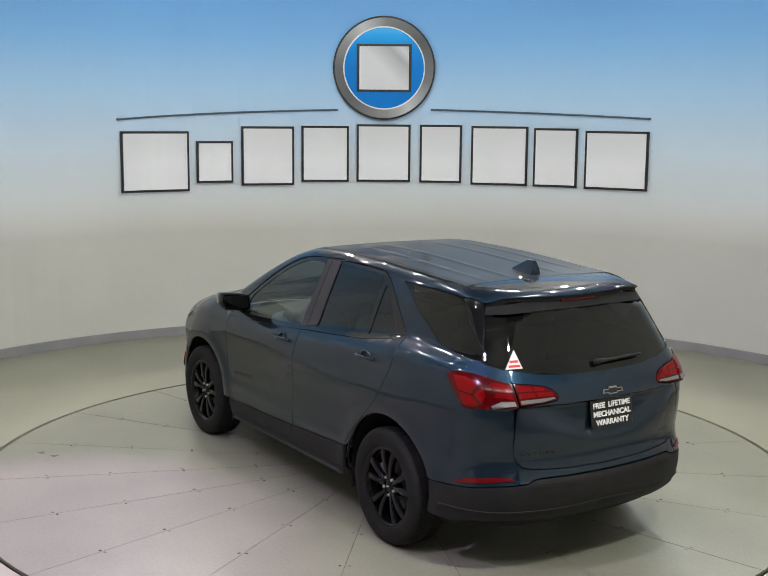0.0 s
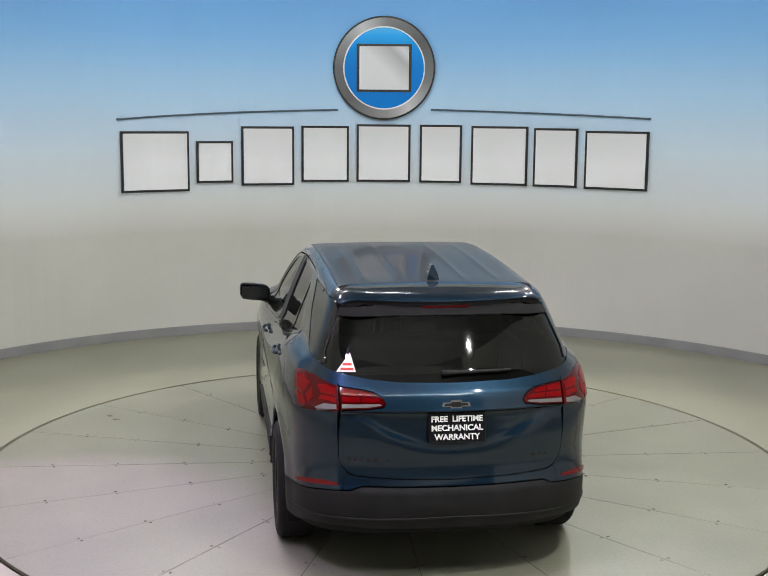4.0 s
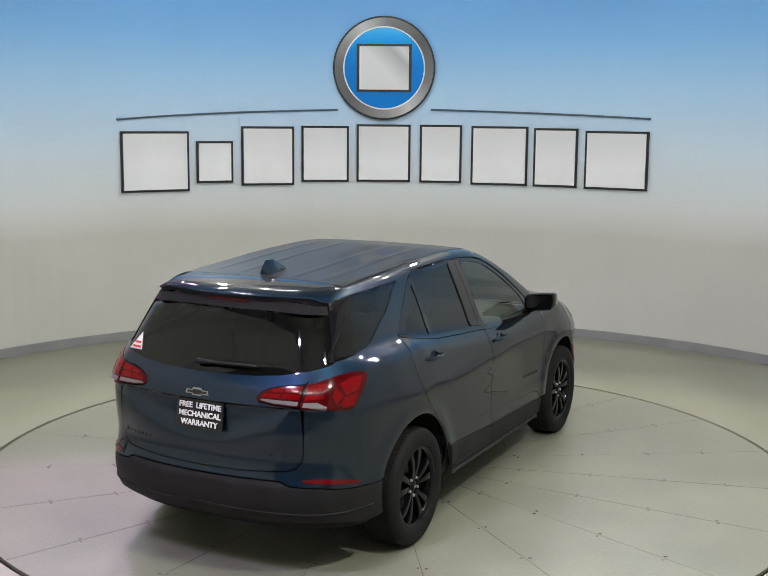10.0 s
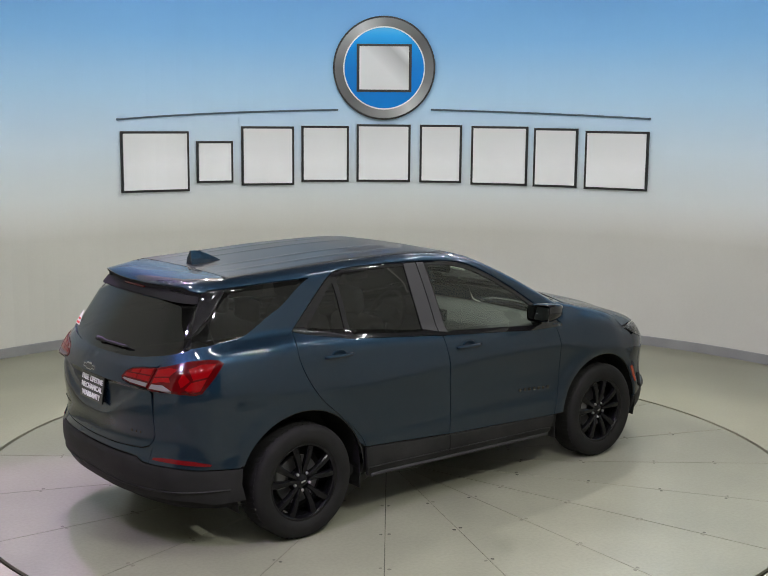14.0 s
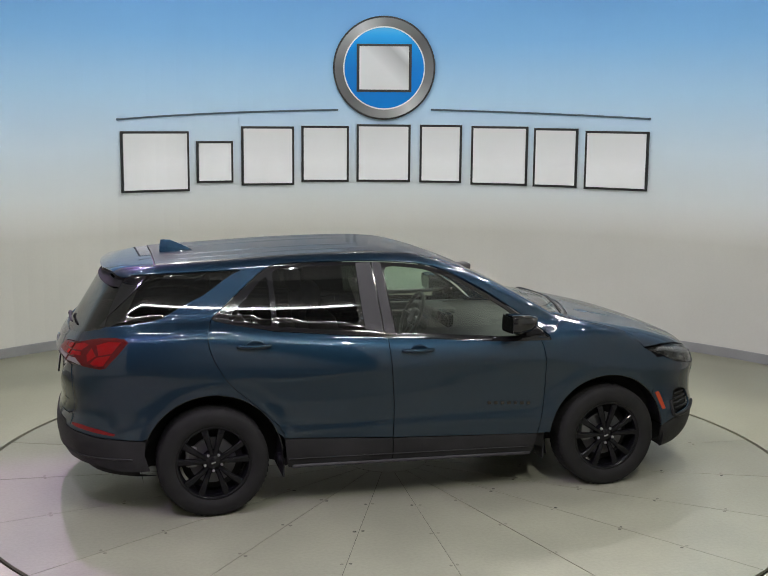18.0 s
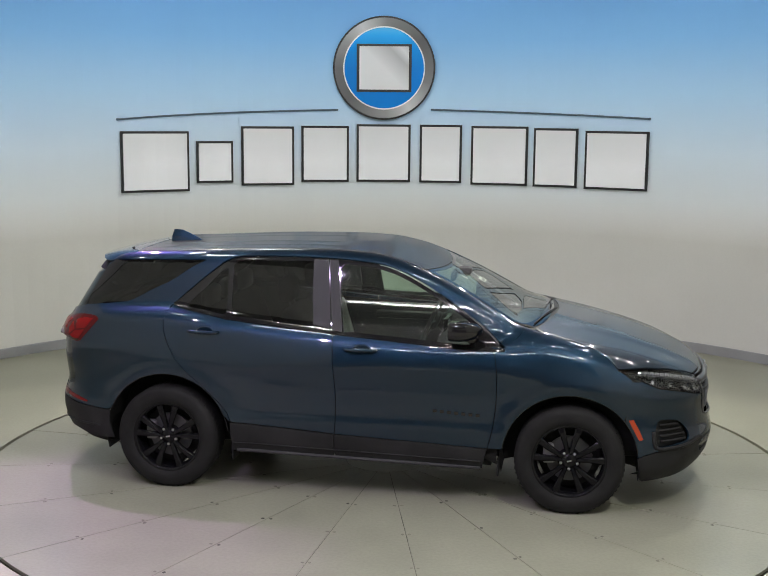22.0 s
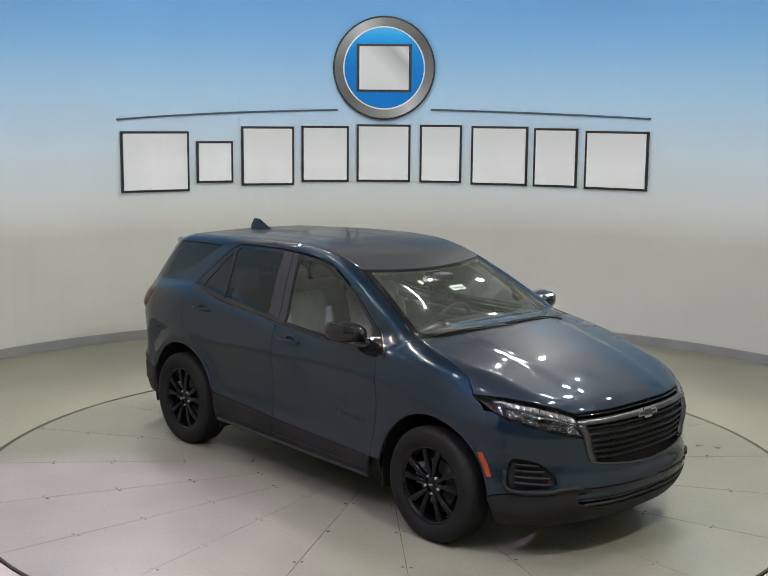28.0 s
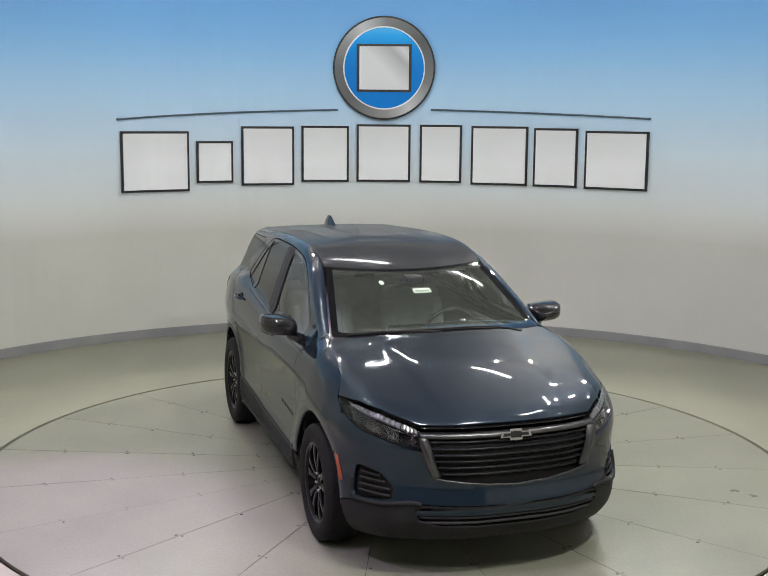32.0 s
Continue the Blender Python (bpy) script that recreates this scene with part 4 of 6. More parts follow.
    half = spline([(1.215, 0.0), (1.19, 0.36), (1.145, 0.56), (1.08, 0.70)]) + spline([(1.125, 0.722), (1.16, 0.62), (1.215, 0.42), (1.25, 0.2), (1.262, 0.0)])
    panel("cowl", mirror_y(tidy(half)), CLAD, car, "black plastic cowl", mode="top", sides=(0,), h=0.04, off=-0.008)
    # -------- wings and front end
    wing_rear = spline([(x + g, z) for x, z in fd_front])
    f_arch = arch(1.3625, 0.440, 172, 40)
    seam = [(wrap(1.702, 0.87), 0.640), (wrap(1.725, 0.86), 0.74), (wrap(1.74, 0.85), 0.84), (wrap(1.735, 0.84), 0.895)]
    outline = (wing_rear[::-1] + [(0.84, 0.41)] + f_arch + line(seam)[1:] + line(way([(1.70, 0.925), (1.650, 0.952)])) + top_line(1.585, 1.06, 30) + spline([(1.00, 1.125), (0.95, 1.088), (0.915, 1.066)])[0:])
    panel("front_wing", tidy(outline), PAINT, car, h=0.026)
    lamp_dn = S(1, [(0.500, 0.765), (0.60, 0.780), (0.70, 0.812)]) + [(wrap(1.90, 0.79), 0.845), (wrap(1.79, 0.81), 0.892), (wrap(1.70, 0.82), 0.932)]
    bump_top = line([(wrap(1.728, 0.86), 0.885)] + [(wrap(1.79, 0.81), 0.885), (wrap(1.90, 0.79), 0.838)] + S(1, [(0.70, 0.804), (0.60, 0.772), (0.515, 0.756), (0.470, 0.66), (0.450, 0.607), (0.40, 0.594), (0.2, 0.572), (0.0, 0.560)]))
    bump_low = line(S(1, [(0.0, 0.462), (0.3, 0.466), (0.50, 0.470), (0.56, 0.472), (0.62, 0.460), (0.68, 0.442)]) + [(wrap(1.93, 0.85), 0.430), (wrap(1.84, 0.86), 0.412)] + way([(1.790, 0.395)]))
    half = bump_low[::-1] + arch(1.3625, 0.440, 6, 38, 10) + line(seam)[1:] + bump_top
    hole = spline([(wrap(1.908, 0.81), 0.595), (wrap(1.935, 0.80), 0.632), (wrap(2.01, 0.765), 0.630)] + S(1, [(0.70, 0.608), (0.655, 0.555), (0.642, 0.520), (0.660, 0.482)]) + [(wrap(2.04, 0.78), 0.462), (wrap(1.96, 0.815), 0.458), (wrap(1.915, 0.825), 0.480)], closed=True)
    # half runs from the middle's bottom outwards and back along the top to the middle
    full = half + [(2 * MID_F - s, z) for s, z in reversed(half)]
    hole2 = [(2 * MID_F - s, z) for s, z in hole]
    panel("front_bumper", tidy(full), PAINT, car, holes=[hole, hole2], sides=(0,), h=0.026, skin=end_skin(1))
    lowtop = line(way([(1.795, 0.385)]) + [(wrap(1.84, 0.86), 0.404), (wrap(1.93, 0.85), 0.422)] + S(1, [(0.68, 0.434), (0.62, 0.452), (0.56, 0.464), (0.50, 0.462), (0.3, 0.458), (0.0, 0.454)]))
    lowbot = line(S(1, [(0.0, 0.252), (0.4, 0.245), (0.62, 0.232)]) + [(wrap(1.93, 0.8), 0.218), (wrap(1.84, 0.8), 0.215)] + way([(1.81, 0.24)]))
    half = lowbot + lowtop
    intake = line(S(1, [(0.0, 0.447), (0.48, 0.452), (0.555, 0.440), (0.53, 0.370), (0.42, 0.340), (0.0, 0.332)]))
    intake = intake + [(2 * MID_F - s, z) for s, z in reversed(intake)]
    full = half + [(2 * MID_F - s, z) for s, z in reversed(half)]
    panel("lower_front_bumper", tidy(full), CLAD, car, "black plastic lower bumper", holes=[tidy(intake)], sides=(0,), h=0.03, skin=end_skin(1))
    panel("lower_intake_back", tidy(intake), BLACK, car, sides=(0,), h=0.05, off=-0.05, depth=0.004, skin=end_skin(1))
    for z in (0.362, 0.394, 0.424):
        bm = bmesh.new()
        tube(bm, front_bar(0.525 if z > 0.38 else 0.49, z, -0.010), 0.0085, 6)
        part("intake_bar", bm, SATIN, car, smooth=True)
    # fog light pods
    panel("fog_pod", hole, CLAD, car, "black fog lamp pod with ribs", off=-0.03, depth=0.004, h=0.03)
    for i, z in enumerate((0.494, 0.528, 0.562, 0.596)):
        for sg in (1, -1):
            bm = bmesh.new()
            ss = np.linspace(wrap(1.945, 0.80), ends(1, [(0.668 + 0.018 * max(0, i - 1), z)])[0][0], 14)
            p = on_body(ss, np.full(14, z))
            p = p - normal_at(p) * 0.012
            p[:, 1] *= sg
            tube(bm, p, 0.008, 6)
            part("fog_rib", bm, CLAD, car, smooth=True)
    lip = spline([(wrap(1.900, 0.83), 0.560), (wrap(1.902, 0.83), 0.480), (wrap(1.935, 0.82), 0.446), (wrap(2.04, 0.78), 0.444)] + S(1, [(0.68, 0.452), (0.62, 0.466), (0.56, 0.474), (0.52, 0.466)]), 0.02)
    p = on_body([q[0] for q in lip], [q[1] for q in lip])
    for sg in (1, -1):
        bm = bmesh.new()
        tube(bm, p * np.array((1, sg, 1)), 0.014, 8)
        part("pod_lip", bm, CLAD, car, "black lip under the fog lamp pod", smooth=True)
    # grille
    g_half = line(S(1, [(0.0, 0.872), (0.3, 0.878), (0.50, 0.876), (0.505, 0.765), (0.462, 0.66), (0.442, 0.614), (0.38, 0.602), (0.2, 0.581), (0.0, 0.569)]))
    g_full = tidy(g_half + [(2 * MID_F - s, z) for s, z in reversed(g_half)])
    panel("grille_back", g_full, BLACK, car, sides=(0,), h=0.05, off=-0.06, depth=0.004, skin=end_skin(1))
    for i in range(6):
        z = 0.628 + 0.0355 * i
        half_w = float(np.interp(z, [0.60, 0.66, 0.765, 0.88], [0.40, 0.445, 0.485, 0.485])) - 0.015
        bm = bmesh.new()
        blade(bm, half_w, z, 0.011, -0.020)
        part("grille_bar", bm, GRILLE, car, smooth=True)
    for y in np.linspace(-0.40, 0.40, 9):
        bm = bmesh.new()
        pts = [(on_end(1, y, z) - 0.035, y, z) for z in np.linspace(0.61, 0.80, 6)]
        tube(bm, pts, 0.004, 5)
        part("grille_rib", bm, BLACK, car)
    bm = bmesh.new()
    blade(bm, 0.52, 0.836, 0.022, 0.004)
    part("grille_crossbar", bm, CHROME, car, "dark chrome upper bar", smooth=True)
    bm = bmesh.new()
    blade(bm, 0.50, 0.874, 0.005, -0.006)
    part("grille_top_strip", bm, GLOSS, car, smooth=True)
    for sg in (1, -1):
        bm = bmesh.new()
        pts = [(on_end(1, y, z) + 0.002, y * sg, z) for y, z in spline([(0.513, 0.832), (0.497, 0.75), (0.468, 0.66), (0.447, 0.612)], 0.02)]
        flat_bar(bm, pts, 0.042, 0.014)
        part("grille_side_trim", bm, CHROME, car, "dark chrome side trim", smooth=True)
    bm = bmesh.new()
    tube(bm, [(on_end(1, y, z) + 0.003, y, z) for y, z in line([(-0.447, 0.610), (-0.38, 0.598), (-0.2, 0.577), (0, 0.565), (0.2, 0.577), (0.38, 0.598), (0.447, 0.610)])], 0.0055, 6)
    part("grille_lower_trim", bm, CHROME, car, "thin chrome lower edge", smooth=True)
    emblem(car, Matrix.Translation((on_end(1, 0, 0.838) + 0.012, 0, 0.838)) @ pose(0, 0, 0, 0, -10, 0) @ pose(0, 0, 0, 0, 0, 90), 0.185, 0.062)
    # headlights
    lamp = tidy(line(lamp_up) + line(lamp_dn))
    for lens, back in zip(panel("headlight", lamp, HEADGLASS, car, "clear headlight lens", off=0.0, depth=0.004, h=0.03), panel("headlight_back", lamp, GLOSS, car, off=-0.055, depth=0.004, h=0.05)):
        sg = 1 if sum(v.co.y for v in lens.data.vertices) > 0 else -1
        back.parent = lens
        back.name = "housing"
        up, dn = np.array(lamp_up[::-1]), np.array(lamp_dn)

        def spot_on(u, v, d):
            """A place in the lamp: u from the inner end to the tip, v from the lower edge up, d behind the lens."""
            t = np.array(u) * (len(up) - 1) / 1.0
            a = np.stack([np.interp(t, range(len(up)), up[:, i]) for i in (0, 1)], -1)
            t = np.array(u) * (len(dn) - 1) / 1.0
            c = np.stack([np.interp(t, range(len(dn)), dn[:, i]) for i in (0, 1)], -1)
            q = c + (a - c) * np.array(v)[..., None]
            p = on_body(np.atleast_1d(q[..., 0]), np.atleast_1d(q[..., 1]))
            p = p - normal_at(p) * np.atleast_1d(d)[:, None]
            return p * np.array((1, sg, 1))
        # crystal running light along the top, in ribs
        for k in range(14):
            u0, u1 = 0.05 + 0.056 * k, 0.05 + 0.056 * k + 0.050
            bm = bmesh.new()
            ring = []
            for u, lift in ((u0, 0.0), ((u0 + u1) / 2, 0.004), (u1, 0.0)):
                ring.append([bm.verts.new(q) for q in spot_on([u] * 5, [0.66, 0.72, 0.86, 0.92, 0.78], np.array([0.020, 0.011, 0.010, 0.018, 0.032]) - lift)])
            for p, q in zip(ring, ring[1:]):
                for i in range(5):
                    bm.faces.new((p[i], q[i], q[(i + 1) % 5], p[(i + 1) % 5]))
            bm.faces.new(ring[0])
            bm.faces.new(ring[-1][::-1])
            bmesh.ops.recalc_face_normals(bm, faces=bm.faces)
            part("running_light", bm, CLEARLENS, lens, "frosted crystal running light")
        bm = bmesh.new()
        tube(bm, spot_on(np.linspace(0.03, 0.86, 16), [0.57] * 16, [0.014] * 16), 0.0035, 6)
        part("divider", bm, HEADCHROME, lens, "thin chrome divider", smooth=True)
        # slanted chrome cells with a projector each
        for u in (0.13, 0.31, 0.49, 0.67):
            c = spot_on([u], [0.30], [0.034])[0]
            bm = bmesh.new()
            lathe(bm, [(0.001, -0.004), (0.011, 0.0), (0.016, 0.012), (0.020, 0.014), (0.020, 0.0)], 16)
            ob = part("projector", bm, HEADCHROME, lens, "chrome projector", smooth=True)
            ob.matrix_basis = pose(*c, 0, 0, -90 + 28 * sg)
            bm = bmesh.new()
            du = 0.075
            o = [bm.verts.new(q) for q in spot_on([u - du, u + du * 0.6, u + du * 1.1, u - du * 0.4], [0.10, 0.10, 0.52, 0.52], [0.012] * 4)]
            i2 = [bm.verts.new(q) for q in spot_on([u - du * 0.55, u + du * 0.35, u + du * 0.6, u - du * 0.25], [0.18, 0.18, 0.44, 0.44], [0.034] * 4)]
            for i in range(4):
                bm.faces.new((o[i], o[(i + 1) % 4], i2[(i + 1) % 4], i2[i]))
            bmesh.ops.recalc_face_normals(bm, faces=bm.faces)
            part("reflector", bm, HEADCHROME, lens, "slanted chrome reflector cell")
    panel("side_marker", line(way([(1.728, 0.640), (1.758, 0.644), (1.794, 0.580), (1.824, 0.514), (1.798, 0.510), (1.762, 0.576)]), 0.02), AMBER, car, "amber side marker", off=0.004, depth=0.008, h=0.02)
    # -------- cladding
    panel("sill_cladding", tidy(line([(-0.183, 0.441), (0.83, 0.404), (0.80, 0.272), (-0.183, 0.287)])[0:] + [(-0.183, 0.36)]), CLAD, car, "black door cladding", off=0.010, depth=0.02)
    panel("sill_cladding", tidy(line([(-0.905, 0.485), (-0.19, 0.441), (-0.19, 0.288), (-0.885, 0.300)]) + [(-0.90, 0.40)]), CLAD, car, "black door cladding", off=0.010, depth=0.02)
    for sg in (1, -1):
        bm = bmesh.new()
        p = on_body(np.linspace(-0.88, 0.79, 30), np.linspace(0.352, 0.322, 30))
        p = p + normal_at(p) * 0.0125
        p[:, 1] *= sg
        tube(bm, p, 0.005, 6)
        part("cladding_ridge", bm, CLAD, car, smooth=True)
        bm = bmesh.new()
        p = on_body(np.linspace(-0.93, 0.85, 30), np.linspace(0.262, 0.24, 30))
        p[:, 1] = (p[:, 1] - 0.13) * sg
        p[:, 2] += 0.045
        tube(bm, p, 0.042, 10)
        part("sill", bm, CLAD, car, "black sill", smooth=True)
        # light caught by the ledge is put into this strip's lighter grey
        bm = bmesh.new()
        p = on_body(np.linspace(-0.86, 0.79, 30), np.linspace(0.302, 0.276, 30))
        p = p + normal_at(p) * 0.010
        p[:, 1] *= sg
        tube(bm, p, 0.013, 8)
        part("sill_strip", bm, SATIN, car, "lower edge of the cladding, lighter grey for the light it catches", smooth=True)
    low = way([(-1.785, 0.515)]) + [(wrap(-1.9, 0.85), 0.519), (wrap(-2.05, 0.80), 0.532)] + S(-1, [(0.70, 0.554), (0.60, 0.562), (0.55, 0.566), (0.50, 0.588), (0.42, 0.590), (0.2, 0.588), (0.0, 0.586)])
    under = S(-1, [(0.0, 0.345), (0.4, 0.345), (0.62, 0.355)]) + [(wrap(-2.08, 0.78), 0.345), (wrap(-1.95, 0.82), 0.318)] + way([(-1.76, 0.320), (-1.79, 0.42)])
    half = line(under) + line(low)
    full = half + [(2 * MID_R - s, z) for s, z in reversed(half)]
    panel("lower_rear_bumper", tidy(full), CLAD, car, "black plastic lower rear bumper", sides=(0,), h=0.03, skin=end_skin(-1))
    bm = bmesh.new()
    ss = np.linspace(wrap(-1.86, 0.86), MID_R, 40)
    p = on_body(ss, np.linspace(0.400, 0.418, 40))
    q = np.concatenate([p, p[::-1][1:] * np.array((1, -1, 1))])
    tube(bm, q + np.array((0, 0, 0)), 0.007, 6)
    part("bumper_ridge", bm, CLAD, car, smooth=True)
    # painted upper rear bumper between the quarters, under the tailgate
    half = line(S(-1, [(0.0, 0.594), (0.2, 0.596), (0.42, 0.598), (0.50, 0.596), (0.55, 0.574), (0.595, 0.571)])) + line(S(-1, [(0.598, 0.66), (0.575, 0.657), (0.53, 0.641), (0.3, 0.630), (0.0, 0.623)]))
    full = half + [(2 * MID_R - s, z) for s, z in reversed(half)]
    panel("rear_bumper_lip", tidy(full), PAINT, car, sides=(0,), h=0.02, skin=end_skin(-1))
    panel("rear_reflector", line(S(-1, [(0.615, 0.590), (0.72, 0.580)]) + [(wrap(-2.06, 0.79), 0.566), (wrap(-1.965, 0.82), 0.553), (wrap(-1.955, 0.82), 0.563), (wrap(-2.05, 0.79), 0.588)] + S(-1, [(0.70, 0.606), (0.62, 0.602)])), REFLECT, car, "red rear reflector", off=0.007, depth=0.008, h=0.02)
    # -------- tailgate
    gl_low = S(-1, [(0.0, 1.148), (0.3, 1.153), (0.45, 1.165), (0.63, 1.196), (0.695, 1.218)])
    inner_lamp = S(-1, [(0.606, 1.012), (0.47, 1.018), (0.39, 1.030), (0.374, 1.046), (0.395, 1.075), (0.44, 1.098), (0.51, 1.110), (0.606, 1.119)])
    half = (line(S(-1, [(0.0, 0.628), (0.3, 0.635), (0.525, 0.647), (0.57, 0.664), (0.595, 0.692), (0.612, 0.732), (0.616, 0.85), (0.614, 1.005)]))
            + line(S(-1, [(0.606, 1.006), (0.47, 1.012), (0.385, 1.025), (0.368, 1.046), (0.39, 1.079), (0.437, 1.104), (0.51, 1.116), (0.606, 1.125)]))
            + line(S(-1, [(0.625, 1.145), (0.655, 1.170), (0.692, 1.208)])) + line([(s, z - 0.006) for s, z in reversed(gl_low)]))
    full = half + [(2 * MID_R - s, z) for s, z in reversed(half)]
    panel("tailgate", tidy(full), PAINT, car, sides=(0,), h=0.015, skin=end_skin(-1))
    half = line([(s, z - 0.022) for s, z in gl_low]) + line(S(-1, [(0.690, 1.235), (0.665, 1.29), (0.625, 1.40), (0.602, 1.455)])) + line(S(-1, [(0.3, 1.468), (0.0, 1.470)]))
    full = half + [(2 * MID_R - s, z) for s, z in reversed(half)]
    panel("rear_window", tidy(full), PRIVACY, car, "dark tinted rear window", sides=(0,), h=0.04, off=-0.009, depth=0.004, skin=end_skin(-1))
    # matte black of the band also stands in for shade under the spoiler
    half = line(S(-1, [(0.0, 1.474), (0.3, 1.472), (0.600, 1.460)])) + line(S(-1, [(0.580, 1.500), (0.3, 1.530), (0.0, 1.535)]))
    full = half + [(2 * MID_R - s, z) for s, z in reversed(half)]
    panel("rear_header", tidy(full), BLACK, car, "black band and spoiler shade over the rear window", sides=(0,), h=0.03, off=-0.003, depth=0.006, skin=end_skin(-1))
    # tail lamps: outer on the quarter, inner on the tailgate
    outer = tidy(line(lamp_top) + line(lamp_bot))
    for body, name in ((outer, "tail_lamp"), (tidy(line(inner_lamp)), "tailgate_lamp")):
        for ob in panel(name, body, DEEPRED, car, "red and clear tail lamp", off=0.004, depth=0.02, h=0.025):
            sg = 1 if sum(v.co.y for v in ob.data.vertices) > 0 else -1
            W = lambda pts: [(wrap(-x, y), z) for x, y, z in pts]
            if name == "tail_lamp":
                pieces = [("red_segment", RED, S(-1, [(0.628, 1.076), (0.628, 1.110), (0.68, 1.124), (0.715, 1.118), (0.70, 1.082)])),
                          ("red_segment", RED, S(-1, [(0.628, 1.042), (0.628, 1.068), (0.70, 1.074), (0.715, 1.052)])),
                          ("red_segment", RED, W([(2.075, 0.765, 1.118), (1.99, 0.785, 1.142), (1.905, 0.80, 1.142), (1.955, 0.80, 1.075), (2.04, 0.78, 1.060)])),
                          ("red_segment", RED, W([(2.05, 0.775, 1.048), (1.962, 0.80, 1.064), (2.008, 0.80, 1.000), (2.06, 0.78, 0.995), (2.09, 0.77, 1.012)])),
                          ("red_segment", RED, W([(2.11, 0.76, 1.100), (2.06, 0.775, 1.056), (2.11, 0.76, 1.020), (2.13, 0.75, 1.058)])),
                          ("reversing_lens", TAILCLEAR, S(-1, [(0.628, 1.012), (0.628, 1.034), (0.69, 1.034), (0.735, 1.008), (0.72, 0.996)]))]
            else:
                pieces = [("red_segment", RED, S(-1, [(0.445, 1.078), (0.452, 1.092), (0.51, 1.101), (0.510, 1.080)])), ("red_segment", RED, S(-1, [(0.518, 1.080), (0.518, 1.102), (0.598, 1.110), (0.598, 1.080)])),
                          ("red_segment", RED, S(-1, [(0.398, 1.052), (0.412, 1.070), (0.500, 1.073), (0.500, 1.050)])), ("red_segment", RED, S(-1, [(0.508, 1.050), (0.508, 1.073), (0.598, 1.073), (0.598, 1.046)])),
                          ("reversing_lens", TAILCLEAR, S(-1, [(0.395, 1.036), (0.402, 1.043), (0.598, 1.037), (0.598, 1.018), (0.47, 1.024)]))]
            for nm, mt, poly in pieces:
                panel(nm, tidy(line(poly)), mt, ob, "bright red lens" if mt is RED else "clear reversing lens", off=0.007, depth=0.006, h=0.03, sides=(sg,))
    # number plate panel with its slogan
    zc = 0.912
    plate = Matrix.Translation((-2.303, -0.008, zc)) @ pose(0, 0, 0, 0, 8, 0) @ pose(0, 0, 0, 0, 0, -90)
    bm = bmesh.new()
    box(bm, (0.312, 0.012, 0.162), (0, 0, 0), 0.004)
    ob = part("plate", bm, GLOSS, car, "black plate with white slogan")
    ob.matrix_basis = plate
    for k, words in enumerate(("FREE  LIFETIME", "MECHANICAL", "WARRANTY")):
        letter_mesh(words, 0.043, 0.004, plate @ Matrix.Translation((0, -0.007, 0.044 - 0.048 * k)) @ pose(0, 0, 0, 90, 0, 0), WHITEPAINT, ob, plate, 0.28 if k < 2 else 0.25)
    emblem(car, Matrix.Translation((-on_abs(-1, 0, 1.042) - 0.010, 0, 1.040)) @ pose(0, 0, 0, 0, 12, 0) @ pose(0, 0, 0, 0, 0, -90), 0.155, 0.048, GLOSS)
    # badges
    badge_bars(car)
    return car

# ---------------------------------------------------------------- wheels, cabin, fittings


